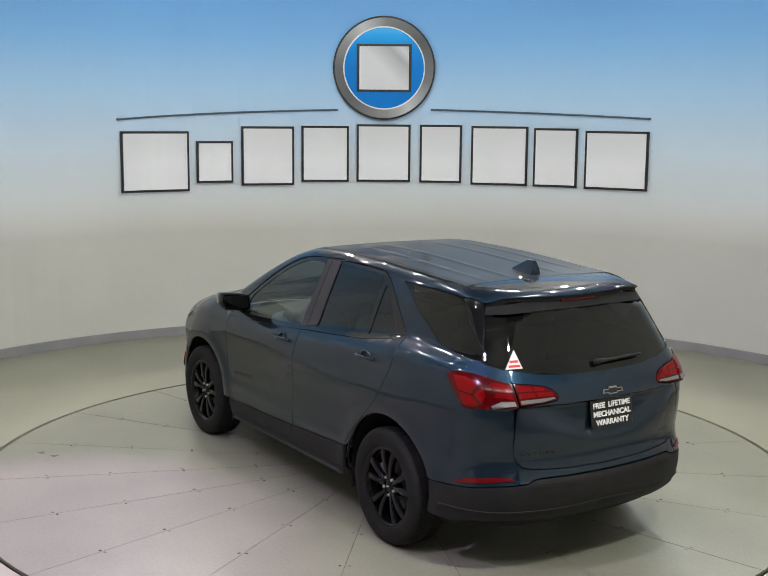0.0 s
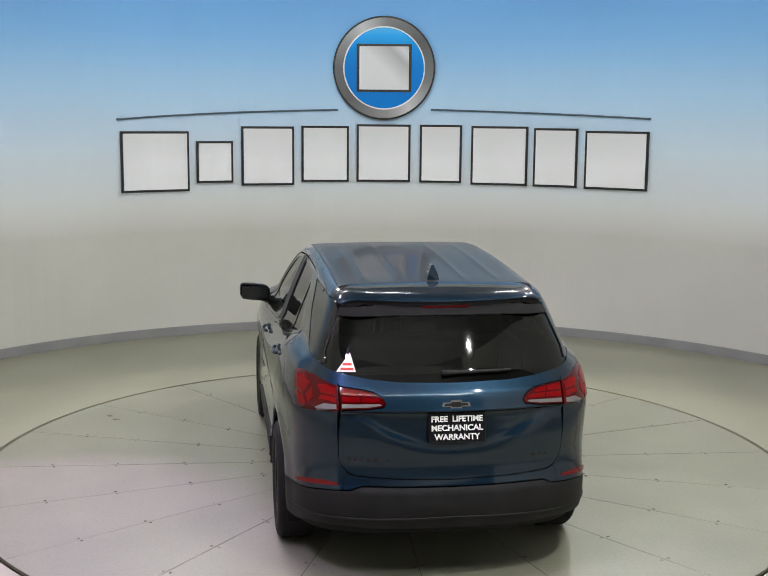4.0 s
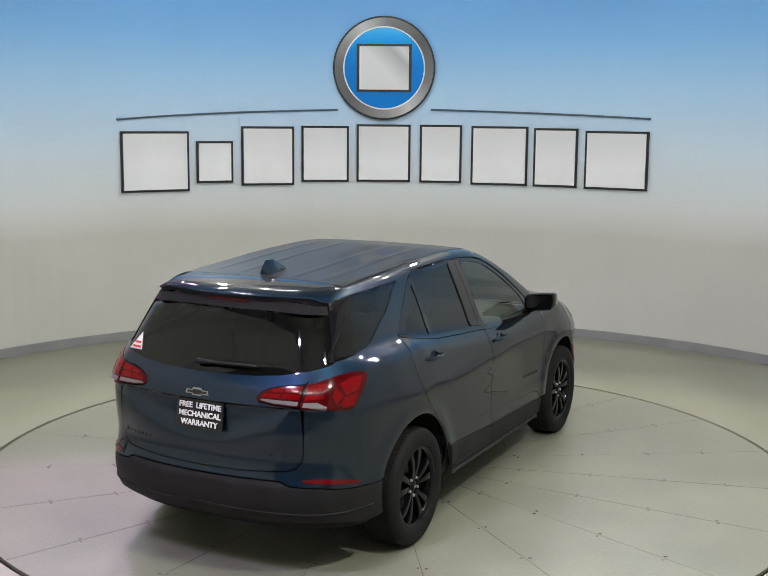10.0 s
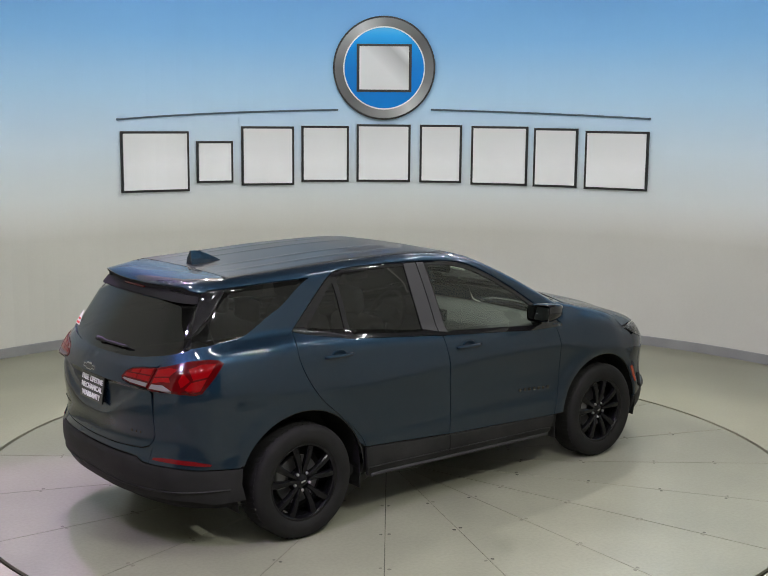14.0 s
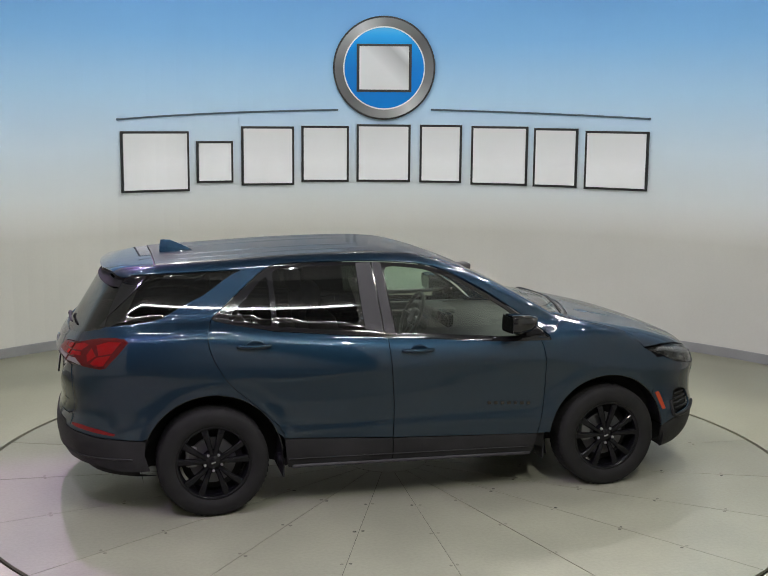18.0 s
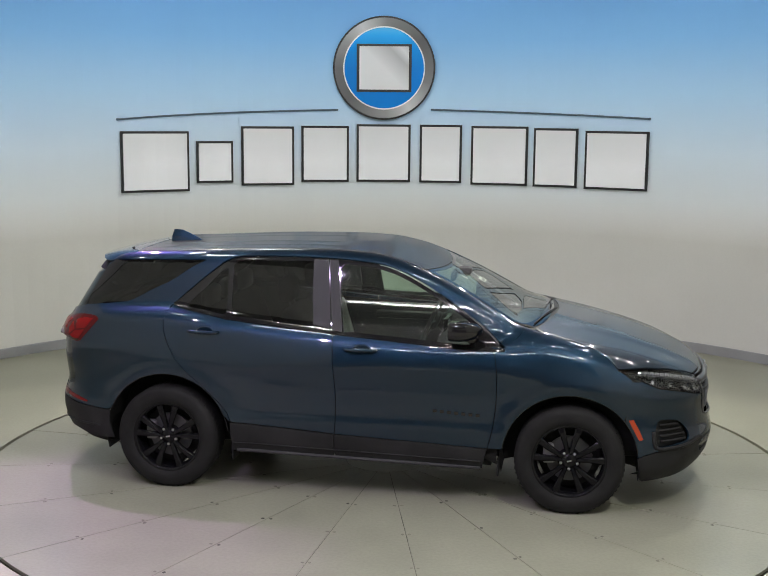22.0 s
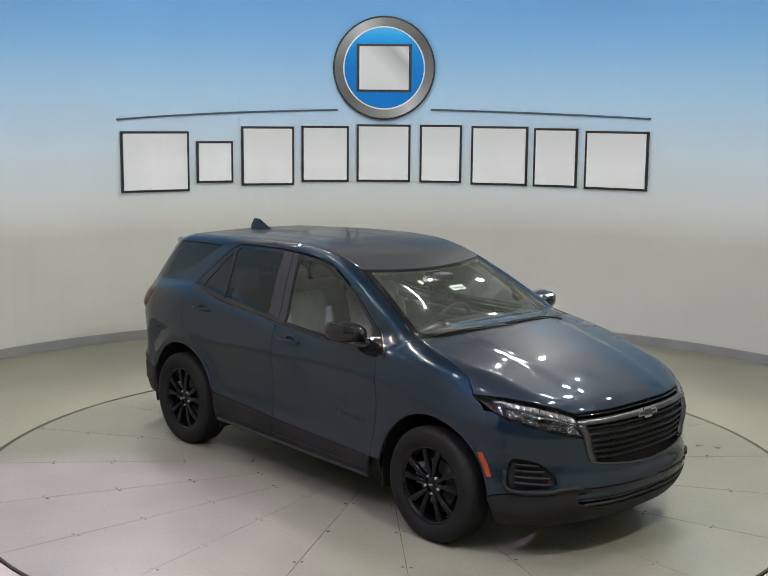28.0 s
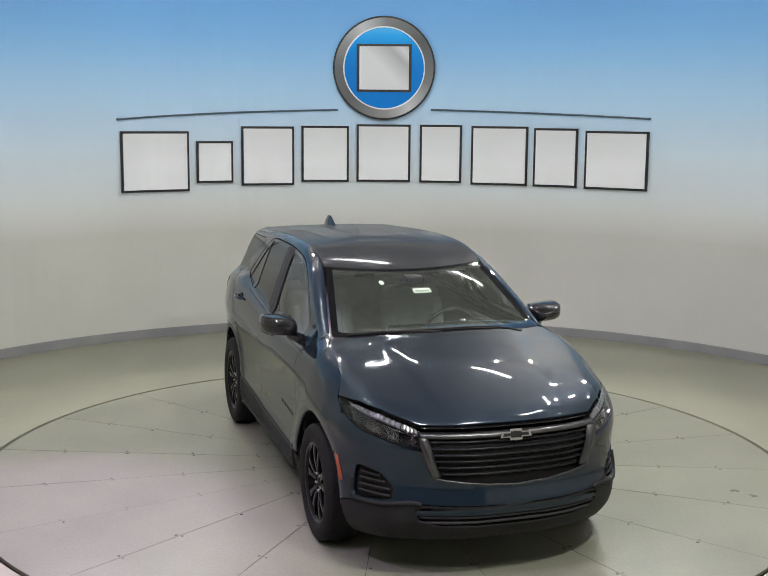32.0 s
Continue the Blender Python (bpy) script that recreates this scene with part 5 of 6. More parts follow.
def build_wheel(car, x, sg):
    """One wheel, its outer face to +y, turned over for the right side."""
    m = pose(x, 0.795 * sg, 0.352, 0, 0, 0 if sg > 0 else 180)
    R = 0.355
    bm = bmesh.new()
    lathe(bm, [(0.228, -0.10), (0.262, -0.113), (0.31, -0.117), (0.338, -0.108), (0.350, -0.092), (R, -0.07), (R, 0.07), (0.350, 0.092), (0.338, 0.108), (0.318, 0.115), (0.285, 0.118), (0.262, 0.114), (0.246, 0.106), (0.228, 0.09)], 72)
    wheel = part("wheel", bm, RUBBER, car, "black alloy wheel with road tyre", smooth=True)
    wheel.matrix_basis = m
    bm = bmesh.new()
    for k in range(60):
        a = math.tau * k / 60
        for yy, t in ((0.052, 0.25), (-0.052, -0.25)):
            box(bm, (0.012, 0.062, 0.004), ((R - 0.0005) * math.cos(a), yy, (R - 0.0005) * math.sin(a)), 0, Matrix.Rotation(-a + math.pi / 2, 4, "Y") @ Matrix.Rotation(t, 4, "Z"))
    tagged(part("tread", bm, RUBBER, wheel), kind="stuff")
    bm = bmesh.new()
    lathe(bm, [(0.205, -0.09), (0.212, 0.02), (0.218, 0.085), (0.228, 0.098), (0.240, 0.104), (0.247, 0.100), (0.245, 0.090), (0.226, 0.082), (0.222, 0.0), (0.222, -0.09)], 64)
    part("rim", bm, RIM, wheel, "gloss black rim", smooth=True)
    # five pairs of tapering spokes
    for k in range(5):
        for side in (-1, 1):
            bm = bmesh.new()
            a = math.tau * k / 5 + side * 0.262 + math.pi / 2
            prof = []
            for t in np.linspace(0, 1, 7):
                r = 0.050 + (0.224 - 0.050) * t
                aa = a - side * 0.05 * (1 - t)
                w = 0.0135 + 0.0115 * t ** 1.4
                y = 0.080 + 0.016 * math.sin(t * math.pi * 0.75)
                c, s = math.cos(aa), math.sin(aa)
                row = []
                for u, dy in ((-w, -0.030), (-w * 0.95, -0.006), (-w * 0.6, 0.0), (w * 0.6, 0.0), (w * 0.95, -0.006), (w, -0.030)):
                    row.append(bm.verts.new((r * c - u * s, y + dy, r * s + u * c)))
                prof.append(row)
            for p, q in zip(prof, prof[1:]):
                for i in range(5):
                    bm.faces.new((p[i], p[i + 1], q[i + 1], q[i]))
            bmesh.ops.recalc_face_normals(bm, faces=bm.faces)
            part("spoke", bm, RIM, wheel)
    bm = bmesh.new()
    lathe(bm, [(0.001, 0.082), (0.030, 0.084), (0.034, 0.078), (0.060, 0.074), (0.072, 0.066), (0.075, 0.03)], 40)
    part("hub", bm, RIM, wheel, smooth=True)
    bm = bmesh.new()
    box(bm, (0.030, 0.006, 0.008), (0, 0.087, 0), 0.002, Matrix.Rotation(0.3, 4, "Y"))
    part("hub_badge", bm, STEEL, wheel, "small steel badge")
    for k in range(5):
        a = math.tau * (k + 0.5) / 5 + math.pi / 2
        bm = bmesh.new()
        lathe(bm, [(0.001, 0.086), (0.006, 0.085), (0.0095, 0.078), (0.010, 0.060)], 10)
        ob = part("lug_nut", bm, STEEL, wheel, "bright lug nut", smooth=True)
        ob.location = (0.056 * math.cos(a), 0, 0.056 * math.sin(a))
    bm = bmesh.new()
    lathe(bm, [(0.06, 0.02), (0.150, 0.02), (0.150, 0.0), (0.06, 0.0)], 40)
    part("brake_disc", bm, IRON, wheel, "dull iron brake disc")
    bm = bmesh.new()
    box(bm, (0.07, 0.06, 0.13), (0.135, 0.02, 0.03), 0.012)
    part("brake_caliper", bm, ALLOY, wheel, "grey brake caliper")
    bm = bmesh.new()
    lathe(bm, [(0.001, -0.02), (0.20, -0.02)], 32)
    part("back_plate", bm, BLACK, wheel)
    return wheel


def blob(bm, size, centre, bevel, turn=None):
    box(bm, size, centre, bevel, turn, 4)


def build_fittings(car):
    for x in (1.3625, -1.3625):
        for sg in (1, -1):
            build_wheel(car, x, sg)
            bm = bmesh.new()
            lathe(bm, [(0.452, 0.0), (0.452, 0.30), (0.20, 0.31)], 40, start=-0.25, sweep=math.pi + 0.5)
            ob = part("wheel_liner", bm, BLACK, car, "black wheel arch liner")
            ob.matrix_basis = pose(x, 0.86 * sg, 0.352, 0, 0, 0 if sg < 0 else 180)
            # arch lip
            bm = bmesh.new()
            r = 0.449 if x < 0 else 0.441
            a = np.radians(np.linspace(8 if x < 0 else 4, 158 if x < 0 else 172, 40))
            p = on_body(x + r * np.cos(a), 0.352 + r * np.sin(a)) if x < 0 else on_body([wrap(q, 0.86) if q > CX else q for q in x + r * np.cos(a)], 0.352 + r * np.sin(a))
            p[:, 0], p[:, 2] = x + (r - 0.002) * np.cos(a), 0.352 + (r - 0.002) * np.sin(a)
            p[:, 1] = (p[:, 1] - 0.008) * sg
            tube(bm, p, 0.005, 6)
            part("arch_lip", bm, GLOSS, car, smooth=True)
            bm = bmesh.new()
            box(bm, (0.012, 0.15, 0.13), (x - 0.46 if x > 0 else x + 0.455, 0.78 * sg, 0.275), 0.004)
            part("mud_flap", bm, CLAD, car)
    # inner shell behind the panels
    shell = [(MID_R, 0.26), (MID_R + 0.6, 0.26), (-1.8, 0.25)] + arch(-1.3625, 0.47, 190, -10, 24) + [(-0.8, 0.33), (0.8, 0.33)] + arch(1.3625, 0.47, 190, -10, 24) + [(1.85, 0.24), (MID_F - 0.6, 0.24), (MID_F, 0.26)]
    up = [(MID_F, 0.80), (MID_F - 0.6, 0.82), (1.75, 0.90), (1.5, 0.99), (1.0, 1.05), (0.5, 1.04), (0.0, 1.08), (-0.6, 1.12), (-1.2, 1.20), (-1.6, 1.20), (-1.9, 1.18), (MID_R + 0.6, 1.12), (MID_R, 1.08)]
    panel("inner_shell", tidy(line(shell + up, 0.06)), BLACK, car, h=0.06, off=-0.035, depth=0.004)
    bm = bmesh.new()
    box(bm, (3.9, 1.05, 0.06), (-0.05, 0, 0.27), 0.02)
    box(bm, (1.7, 1.40, 0.06), (0, 0, 0.33), 0.02)
    part("underbody", bm, BLACK, car, "dark underbody")
    bm = bmesh.new()
    box(bm, (0.55, 1.3, 0.55), (1.60, 0, 0.60), 0.05)
    part("engine_bay", bm, BLACK, car)
    # headliner
    half = [(-1.95, 0.0), (-1.95, 0.5)] + [(x, top_edge(x) - 0.03) for x in np.linspace(-1.7, 0.30, 14)] + [(0.42, 0.45), (0.46, 0.0)]
    panel("headliner", mirror_y(tidy(half)), LINER, car, "grey headliner", mode="top", sides=(0,), h=0.12, off=-0.045, depth=0.004)
    # door mirrors
    for sg in (1, -1):
        bm = bmesh.new()
        rows = []
        for x, hw, hh, yc in ((0.580, 0.108, 0.056, 0.955), (0.592, 0.118, 0.064, 0.954), (0.65, 0.117, 0.064, 0.952), (0.71, 0.108, 0.057, 0.948), (0.755, 0.086, 0.044, 0.942), (0.782, 0.050, 0.024, 0.936), (0.790, 0.015, 0.008, 0.934)):
            row = []
            for k in range(20):
                a = math.tau * k / 20
                ca, sa = math.cos(a), math.sin(a)
                e = 0.50
                row.append(bm.verts.new((x, (yc + hw * math.copysign(abs(ca) ** e, ca)) * sg, 1.190 + hh * math.copysign(abs(sa) ** e, sa) + 0.02 * ca)))
            rows.append(row)
        for p, q in zip(rows, rows[1:]):
            for k in range(20):
                bm.faces.new((p[k], p[(k + 1) % 20], q[(k + 1) % 20], q[k]))
        bm.faces.new(rows[-1])
        bmesh.ops.recalc_face_normals(bm, faces=bm.faces)
        mir = part("door_mirror", bm, GLOSS, car, "gloss black door mirror", smooth=True)
        bm = bmesh.new()
        box(bm, (0.006, 0.195, 0.098), (0.583, 0.955 * sg, 1.190), 0.002)
        part("mirror_glass", bm, MIRROR, mir, "mirror glass")
        bm = bmesh.new()
        tube(bm, [(0.735, 0.79 * sg, 1.095), (0.72, 0.84 * sg, 1.115), (0.69, 0.90 * sg, 1.135)], [0.040, 0.034, 0.026], 10)
        part("mirror_foot", bm, GLOSS, mir, smooth=True)
        # handles
        for x0, x1, z in ((-1.205, -0.985, 1.098), (-0.128, 0.095, 1.026)):
            bm = bmesh.new()
            n = 13
            xs = np.linspace(x0, x1, n)
            p = on_body(xs, np.full(n, z))
            lift = 0.034 * np.sin(np.linspace(0.12, math.pi - 0.12, n)) ** 0.6
            pts = [(q[0], (q[1] + l) * sg, q[2]) for q, l in zip(p, lift)]
            tube(bm, pts, [0.008] + [0.0125] * (n - 2) + [0.008], 8)
            hd = part("door_handle", bm, PAINT, car, "body coloured pull handle", smooth=True)
            bm = bmesh.new()
            xm = (x0 + x1) / 2
            q = on_body([xm], [z])[0]
            nn = normal_at(q[None])[0]
            lathe(bm, [(0.001, -0.004), (0.030, -0.002), (0.048, 0.002), (0.058, 0.001), (0.060, -0.006)], 24)
            cup = part("handle_cup", bm, PAINT, hd, smooth=True)
            cup.matrix_basis = Matrix.Translation((q[0] + 0.01, q[1] * sg, q[2])) @ Matrix.Diagonal((1.0, sg, 0.62, 1))
    # fin aerial
    bm = bmesh.new()
    zr = float(on_body([-1.52], [0.0], "top")[0][2])
    rows = []
    for t in np.linspace(0, 1, 8):
        x = -1.40 - 0.225 * t
        h = 0.004 + 0.076 * min(1.0, t * 1.35) ** 0.85
        w = 0.006 + 0.034 * math.sin(min(1, t * 1.15) * math.pi / 2)
        rows.append([bm.verts.new(q) for q in ((x, -w, zr - 0.02), (x, -w * 0.7, zr + h * 0.4), (x + 0.01 * t, -0.006, zr + h), (x + 0.01 * t, 0.006, zr + h), (x, w * 0.7, zr + h * 0.4), (x, w, zr - 0.02))])
    for p, q in zip(rows, rows[1:]):
        for i in range(5):
            bm.faces.new((p[i], p[i + 1], q[i + 1], q[i]))
    bm.faces.new(rows[0])
    bm.faces.new(rows[-1][::-1])
    bmesh.ops.recalc_face_normals(bm, faces=bm.faces)
    part("roof_aerial", bm, PAINT, car, "blue shark fin aerial")
    # wipers
    for pts in ([(1.215, 0.52, 0), (1.185, 0.30, 0), (1.198, -0.05, 0)], [(1.235, -0.05, 0), (1.18, -0.30, 0), (1.105, -0.62, 0)]):
        q = on_body([p[0] for p in spline(pts, 0.05)], [p[1] for p in spline(pts, 0.05)], "top") + np.array((0, 0, 0.004))
        bm = bmesh.new()
        tube(bm, q, 0.005, 6)
        part("wiper", bm, CLAD, car, "black windscreen wiper")
    bm = bmesh.new()
    ys = np.linspace(0.06, -0.32, 12)
    pts = [(on_end(-1, abs(y), 1.196) - 0.020, y, 1.192 + 0.006 * k / 11) for k, y in enumerate(ys)]
    tube(bm, pts, [0.017, 0.016, 0.013] + [0.009] * 7 + [0.007, 0.004], 8)
    part("rear_wiper", bm, CLAD, car, "black rear wiper", smooth=True)
    # stickers
    y, z = 0.56, 1.232
    x = on_end(-1, y, z)
    bm = bmesh.new()
    prism(bm, [(-0.058, -0.045), (0.048, -0.045), (0.012, 0.060)], 0.002)
    st = part("window_sticker", bm, PAPER, car, "white and red triangular sticker")
    st.matrix_basis = pose(x - 0.0035, y, z) @ pose(0, 0, 0, 0, 0, -12) @ pose(0, 0, 0, 0, 24, 0) @ pose(0, 0, 0, 0, 0, -90)
    for dz, w in ((-0.030, 0.07), (-0.004, 0.05)):
        bm = bmesh.new()
        box(bm, (w, 0.002, 0.013), (0, 0, 0))
        ob = part("print_bar", bm, PRINT, st)
        ob.matrix_basis = pose(0.0, -0.0015, dz)
    q = on_body([0.70], [0.02], "top")[0]
    bm = bmesh.new()
    box(bm, (0.055, 0.125, 0.002), (0, 0, 0))
    st = part("screen_sticker", bm, PAPER, car, "small white windscreen sticker")
    st.matrix_basis = Matrix.Translation((q[0], q[1], q[2] - 0.011)) @ pose(0, 0, 0, 0, 25.6, 0)
    for k in range(6):
        bm = bmesh.new()
        box(bm, (0.022, 0.010, 0.001), (0.006, -0.045 + 0.018 * k, 0.0015))
        part("print_bar", bm, CABIN, st)
    q = on_body([0.60], [-0.235], "top")[0]
    bm = bmesh.new()
    lathe(bm, [(0.001, 0.001), (0.018, 0.001), (0.018, -0.001)], 16, "z")
    ob = part("round_sticker", bm, PAPER, car, "small pale round sticker")
    ob.matrix_basis = Matrix.Translation((q[0], q[1], q[2] - 0.012)) @ pose(0, 0, 0, 0, 25.6, 0) @ Matrix.Diagonal((1.4, 1, 1, 1))
    build_cabin(car)


def build_cabin(car):
    bm = bmesh.new()
    box(bm, (1.7, 1.44, 0.05), (0.0, 0, 0.40), 0.01)
    box(bm, (0.9, 1.06, 0.38), (-1.65, 0, 0.72), 0.03)
    box(bm, (0.9, 1.44, 0.03), (-1.65, 0, 0.93), 0.01)
    part("cabin_floor", bm, CABIN, car, "dark cabin floor")
    for sg in (1, -1):
        bm = bmesh.new()
        box(bm, (1.75, 0.05, 0.62), (-0.02, 0.745 * sg, 0.76), 0.02)
        box(bm, (0.9, 0.08, 0.06), (0.25, 0.70 * sg, 0.98), 0.02)
        part("door_lining", bm, CABIN, car, "dark grey door lining")
    bm = bmesh.new()
    rows = []
    for x, z in ((0.45, 0.62), (0.42, 0.88), (0.44, 0.99), (0.52, 1.05), (0.70, 1.065), (0.95, 1.07), (1.10, 1.06), (1.10, 0.62)):
        rows.append([bm.verts.new((x - 0.02 * math.cos(y * 2), y, z + 0.012 * math.cos(y * 3))) for y in np.linspace(-0.70, 0.70, 9)])
    for p, q in zip(rows, rows[1:]):
        for i in range(8):
            bm.faces.new((p[i], p[i + 1], q[i + 1], q[i]))
    bmesh.ops.recalc_face_normals(bm, faces=bm.faces)
    part("dashboard", bm, CABIN, car, "dark grey dashboard", smooth=True)
    bm = bmesh.new()
    blob(bm, (0.20, 0.42, 0.09), (0.50, 0.37, 1.06), 0.035)
    part("instrument_hood", bm, CABIN, car, smooth=True)
    bm = bmesh.new()
    blob(bm, (0.04, 0.27, 0.16), (0.455, 0.0, 1.03), 0.012)
    part("screen", bm, GLOSS, car, "black dash screen")
    for y in (0.37, -0.37):
        bm = bmesh.new()
        blob(bm, (0.52, 0.50, 0.16), (-0.18, y, 0.62), 0.06)
        seat = part("front_seat", bm, SEAT, car, "light grey cloth front seat", smooth=True)
        bm = bmesh.new()
        blob(bm, (0.15, 0.48, 0.62), (-0.50, y, 0.93), 0.065, Matrix.Rotation(radians(-16), 4, "Y"))
        for s2 in (1, -1):
            blob(bm, (0.13, 0.09, 0.46), (-0.44, y + 0.20 * s2, 0.90), 0.04, Matrix.Rotation(radians(-16), 4, "Y"))
        part("backrest", bm, SEAT, seat, smooth=True)
        bm = bmesh.new()
        blob(bm, (0.10, 0.26, 0.18), (-0.635, y, 1.335), 0.045, Matrix.Rotation(radians(-8), 4, "Y"))
        part("headrest", bm, SEAT, seat, smooth=True)
        bm = bmesh.new()
        for s2 in (1, -1):
            tube(bm, [(-0.60, y + 0.06 * s2, 1.20), (-0.63, y + 0.06 * s2, 1.30)], 0.007, 6)
        part("headrest_post", bm, STEEL, seat)
    bm = bmesh.new()
    blob(bm, (0.40, 1.28, 0.17), (-0.72, 0, 0.64), 0.06)
    bench = part("rear_bench", bm, SEAT, car, "grey cloth rear bench", smooth=True)
    bm = bmesh.new()
    blob(bm, (0.15, 1.08, 0.58), (-1.08, 0, 0.93), 0.06, Matrix.Rotation(radians(-20), 4, "Y"))
    part("bench_back", bm, SEAT, bench, smooth=True)
    for y in (0.40, 0, -0.40):
        bm = bmesh.new()
        blob(bm, (0.09, 0.24, 0.15), (-1.20, y, 1.27), 0.04)
        part("headrest", bm, SEAT, bench, smooth=True)
    # steering wheel
    bm = bmesh.new()
    pts = [(0, 0.185 * math.cos(a), 0.185 * math.sin(a)) for a in np.linspace(0, math.tau, 41)]
    tube(bm, pts, 0.016, 8, False)
    sw = part("steering_wheel", bm, CABIN, car, "dark steering wheel", smooth=True)
    sw.matrix_basis = pose(0.30, 0.37, 1.02, 0, 24, 0)
    for a in (0.0, math.pi, -math.pi / 2):
        bm = bmesh.new()
        tube(bm, [(0.02, 0.05 * math.cos(a), 0.05 * math.sin(a)), (0, 0.18 * math.cos(a), 0.18 * math.sin(a))], 0.014, 6)
        part("wheel_spoke", bm, SATIN, sw)
    bm = bmesh.new()
    blob(bm, (0.06, 0.14, 0.13), (0.025, 0, 0), 0.025)
    part("airbag_cover", bm, CABIN, sw, smooth=True)
    bm = bmesh.new()
    tube(bm, [(0.03, 0, 0), (0.22, 0, -0.04)], 0.04, 10)
    part("steering_column", bm, CABIN, sw)
    bm = bmesh.new()
    blob(bm, (0.035, 0.23, 0.065), (0.50, 0.0, 1.415), 0.015)
    mir = part("rear_view_mirror", bm, GLOSS, car, "black interior mirror", smooth=True)
    bm = bmesh.new()
    blob(bm, (0.10, 0.12, 0.05), (0.575, 0.0, 1.450), 0.015)
    part("mirror_mount", bm, CABIN, mir, smooth=True)
    for y in (0.36, -0.36):
        bm = bmesh.new()
        blob(bm, (0.16, 0.38, 0.02), (0.33, y, 1.515), 0.008, Matrix.Rotation(radians(18), 4, "Y"))
        part("sun_visor", bm, LINER, car, "grey sun visor")


# ---------------------------------------------------------------- the wall sign


def wall_slab(name, a0, a1, z0, z1, r, depth, mat, parent, label=""):
    """A slab that follows the curved wall; angles in degrees clockwise from +y."""
    bm = bmesh.new()
    n = 6
    rows = []
    for k in range(n + 1):
        a = radians(a0 + (a1 - a0) * k / n)
        rows.append([bm.verts.new((rr * math.sin(a), rr * math.cos(a), z)) for rr, z in ((r, z0), (r, z1), (r - depth, z1), (r - depth, z0))])
    for p, q in zip(rows, rows[1:]):
        for i in range(4):
            bm.faces.new((p[i], q[i], q[(i + 1) % 4], p[(i + 1) % 4]))
    bm.faces.new(rows[0])
    bm.faces.new(rows[-1][::-1])
    bmesh.ops.recalc_face_normals(bm, faces=bm.faces)
    return part(name, bm, mat, parent, label)


def build_sign():
    sign = thing("wall_sign", "blue disc and white block sign on the curved wall", "sign")
    for a0, a1, z0, z1 in SIGN_BLOCKS:
        edge = wall_slab("sign_block", a0, a1, z0, z1, R_WALL - 0.012, 0.02, INK, sign, "white block with a black outline")
        da, dz = math.degrees(0.026 / R_WALL), 0.026
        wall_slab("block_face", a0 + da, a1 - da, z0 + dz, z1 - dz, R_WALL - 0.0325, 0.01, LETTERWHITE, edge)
    za, rad = SIGN_DISC
    centre = Matrix.Translation((-0.068, R_WALL - 0.012 - 0.04, za)) @ pose(0, 0, 0, 0, 0, 0)
    for name, r0, r1, d0, d1, mat, label in (("disc_rim", 0.0, rad, -0.01, 0.02, INK, "black rim"), ("disc_ring", 0.0, rad * 0.965, 0.02, 0.032, RING, "ring printed in brushed silver bands"),
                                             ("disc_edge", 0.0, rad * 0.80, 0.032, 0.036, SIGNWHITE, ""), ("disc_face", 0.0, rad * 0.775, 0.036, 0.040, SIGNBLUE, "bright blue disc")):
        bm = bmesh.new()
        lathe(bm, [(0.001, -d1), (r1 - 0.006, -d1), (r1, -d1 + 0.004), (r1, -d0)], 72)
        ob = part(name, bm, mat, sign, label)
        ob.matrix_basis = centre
    w, h = rad * 0.535, rad * 0.46
    shape_m = [(-w, -h), (-w * 0.5, -h), (0, -h), (w * 0.5, -h), (w, -h), (w, h), (w * 0.5, h), (0, h), (-w * 0.5, h), (-w, h)]
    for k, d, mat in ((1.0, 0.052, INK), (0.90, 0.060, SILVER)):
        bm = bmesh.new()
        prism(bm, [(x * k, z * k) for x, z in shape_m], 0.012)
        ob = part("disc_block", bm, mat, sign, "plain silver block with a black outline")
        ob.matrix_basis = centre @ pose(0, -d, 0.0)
    for sgn in (-1, 1):
        bm = bmesh.new()
        pts = [((R_WALL - 0.02) * math.sin(radians(a)), (R_WALL - 0.02) * math.cos(radians(a)), z) for a, z in spline(SIGN_ARC[sgn], 0.6)]
        tube(bm, pts, [0.010] * (len(pts) - 1) + [0.014], 8)
        part("sign_line", bm, SLATE, sign, "slate blue line")


# ---------------------------------------------------------------- spotlight heads


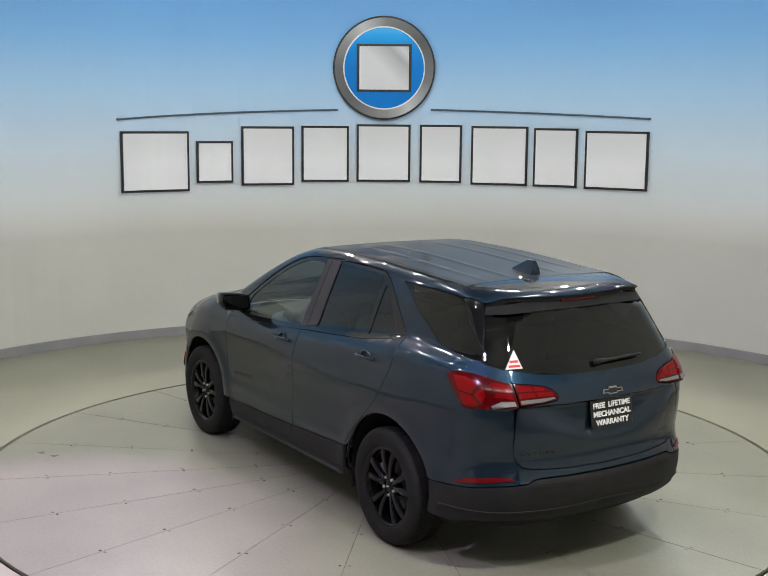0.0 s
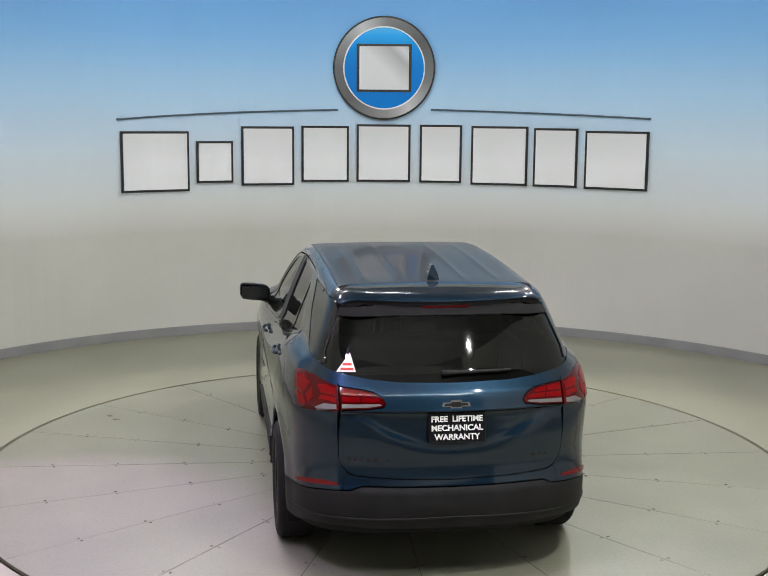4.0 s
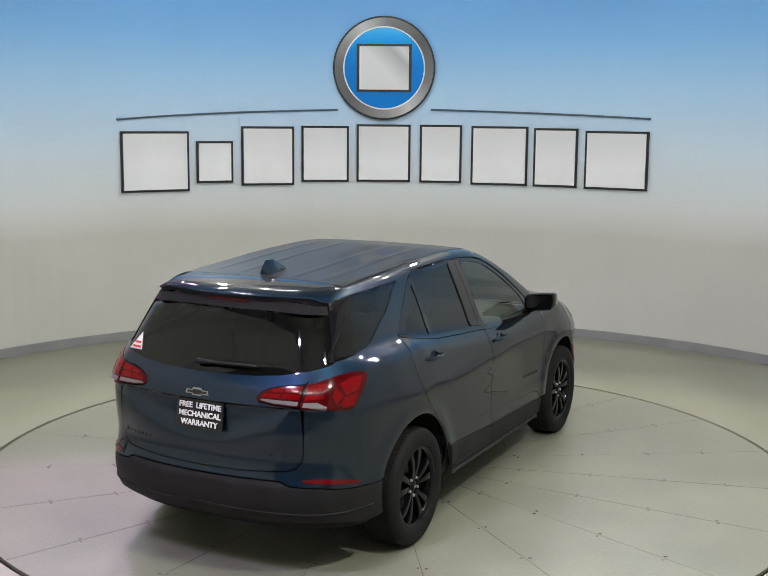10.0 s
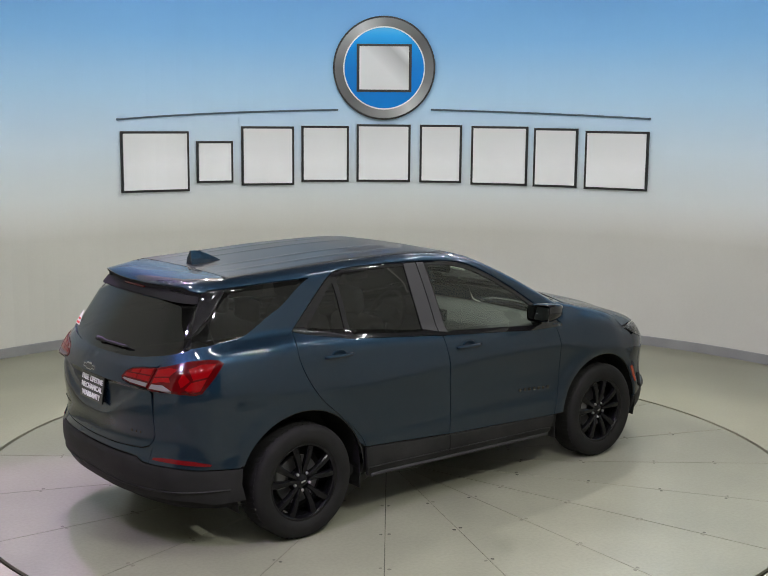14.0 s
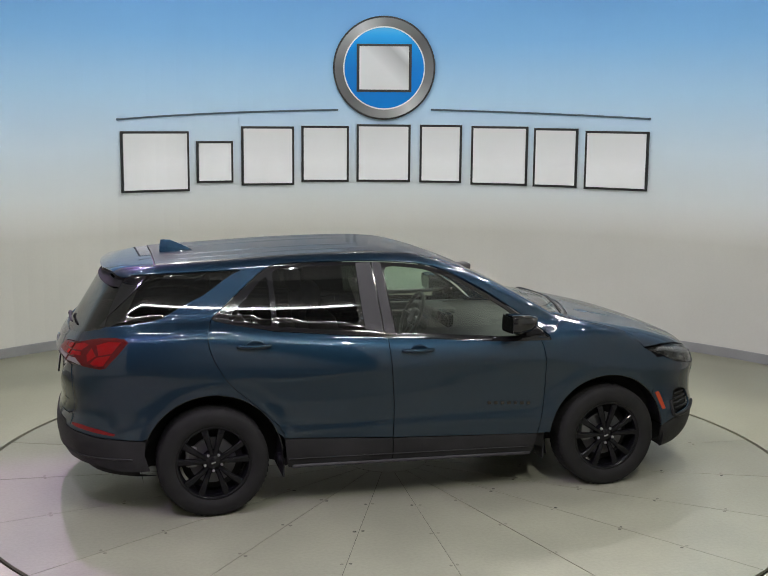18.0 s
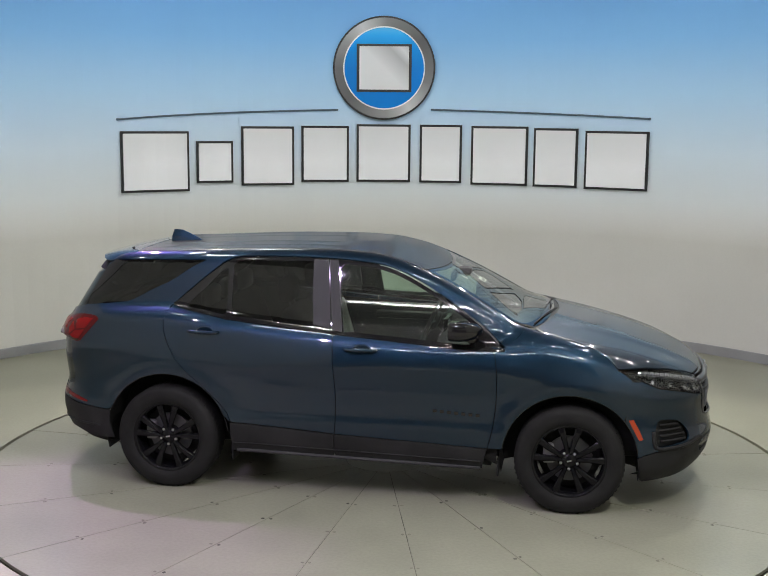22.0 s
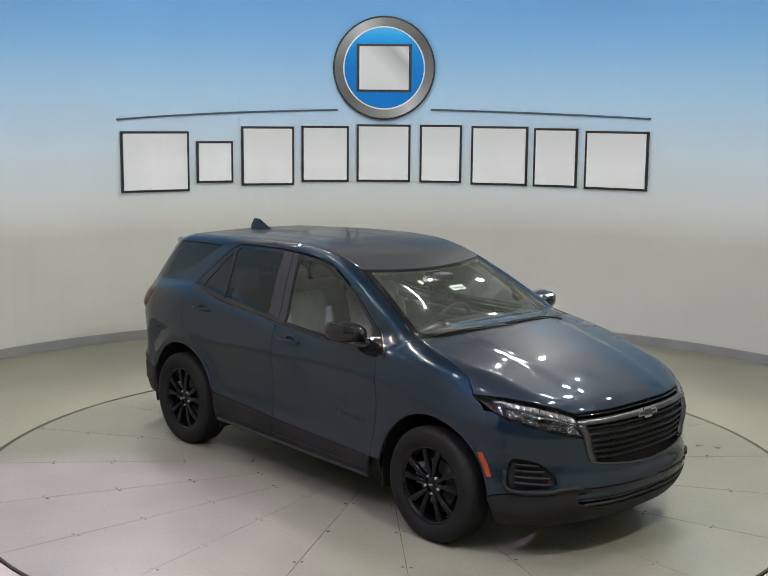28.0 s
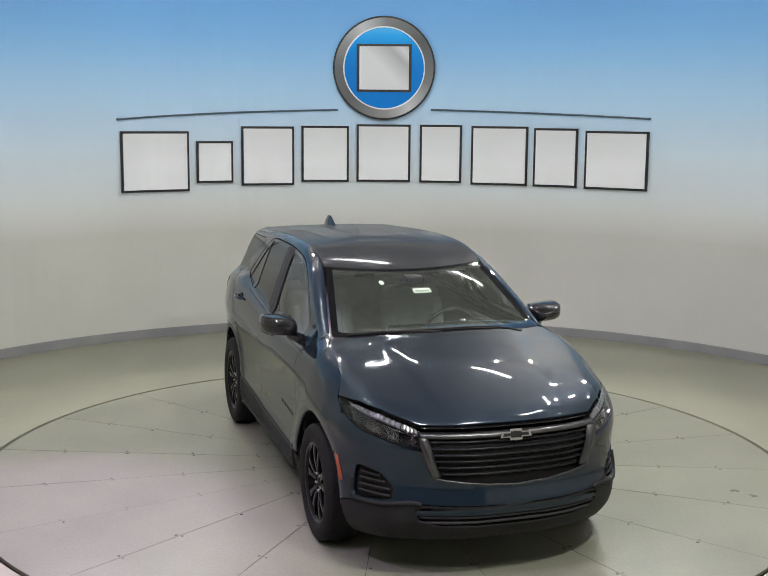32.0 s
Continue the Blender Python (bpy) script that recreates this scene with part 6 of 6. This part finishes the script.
def build_spotlights():
    """The ceiling's spotlight heads, each behind its lamp, the added hall fill lamp too."""
    small = [((x, y, 4.62), (0.0, 0.0, 0.6), 0, WHITE, 0) for x, y in ((-0.75, -3.7), (0.75, -3.7), (-3.5, -0.9), (3.5, -0.9), (-1.7, 2.9), (1.7, 2.9), (-3.2, 2.6), (3.2, 2.6), (-2.6, -2.6), (2.6, -2.6), (-4.2, 1.2), (4.2, 1.2))]
    for eye, aim, watts, colour, cone in LAMPS + small:
        m = look(eye, aim)
        ob = thing("spotlight", "black can spotlight hung from the dark ceiling", "spotlight", "ceiling spotlights")
        ob.matrix_basis = m
        bm = bmesh.new()
        lathe(bm, [(0.001, 0.30), (0.09, 0.29), (0.105, 0.26), (0.11, 0.0), (0.135, -0.06), (0.131, -0.06), (0.106, 0.0), (0.10, 0.24), (0.001, 0.25)], 28, "z")
        part("housing", bm, CEIL, ob, smooth=True)
        if not watts:
            bm = bmesh.new()
            lathe(bm, [(0.001, 0.012), (0.028, 0.012), (0.032, 0.02)], 16, "z")
            part("lens", bm, BULB, ob, "glowing white led lens")
        bm = bmesh.new()
        up = m.inverted().to_3x3() @ Vector((0, 0, 1))
        side = Vector((1, 0, 0))
        for s in (-1, 1):
            tube(bm, [side * 0.12 * s + Vector((0, 0, 0.15)), side * 0.12 * s + Vector((0, 0, 0.15)) + up * 0.28], 0.008, 6)
        top = Vector((0, 0, 0.15)) + up * 0.28
        tube(bm, [top - side * 0.12, top, top + side * 0.12], 0.008, 6)
        tube(bm, [top, top + up * max(0.02, (WALL_TOP if eye[1] > -6 else 5.4) - eye[2] - 0.30)], 0.012, 6)
        part("yoke", bm, CEIL, ob)


# ---------------------------------------------------------------- what turns


def heading(t):
    return float(np.interp(t, [q[0] for q in TURN], [q[1] for q in TURN]))


def motions():
    times = [float(t) for t in range(0, 33)]
    walk(turntable, [(t, pose(0, 0, 0, 0, 0, heading(t))) for t in times])
    walk(car, [(t, pose(0, 0, 0, 0, 0, heading(t)) @ pose(-0.0116, -0.0076, 0.001)) for t in times])


turntable = build_turntable()
car = build_car()
build_fittings(car)
build_sign()
build_spotlights()
motions()
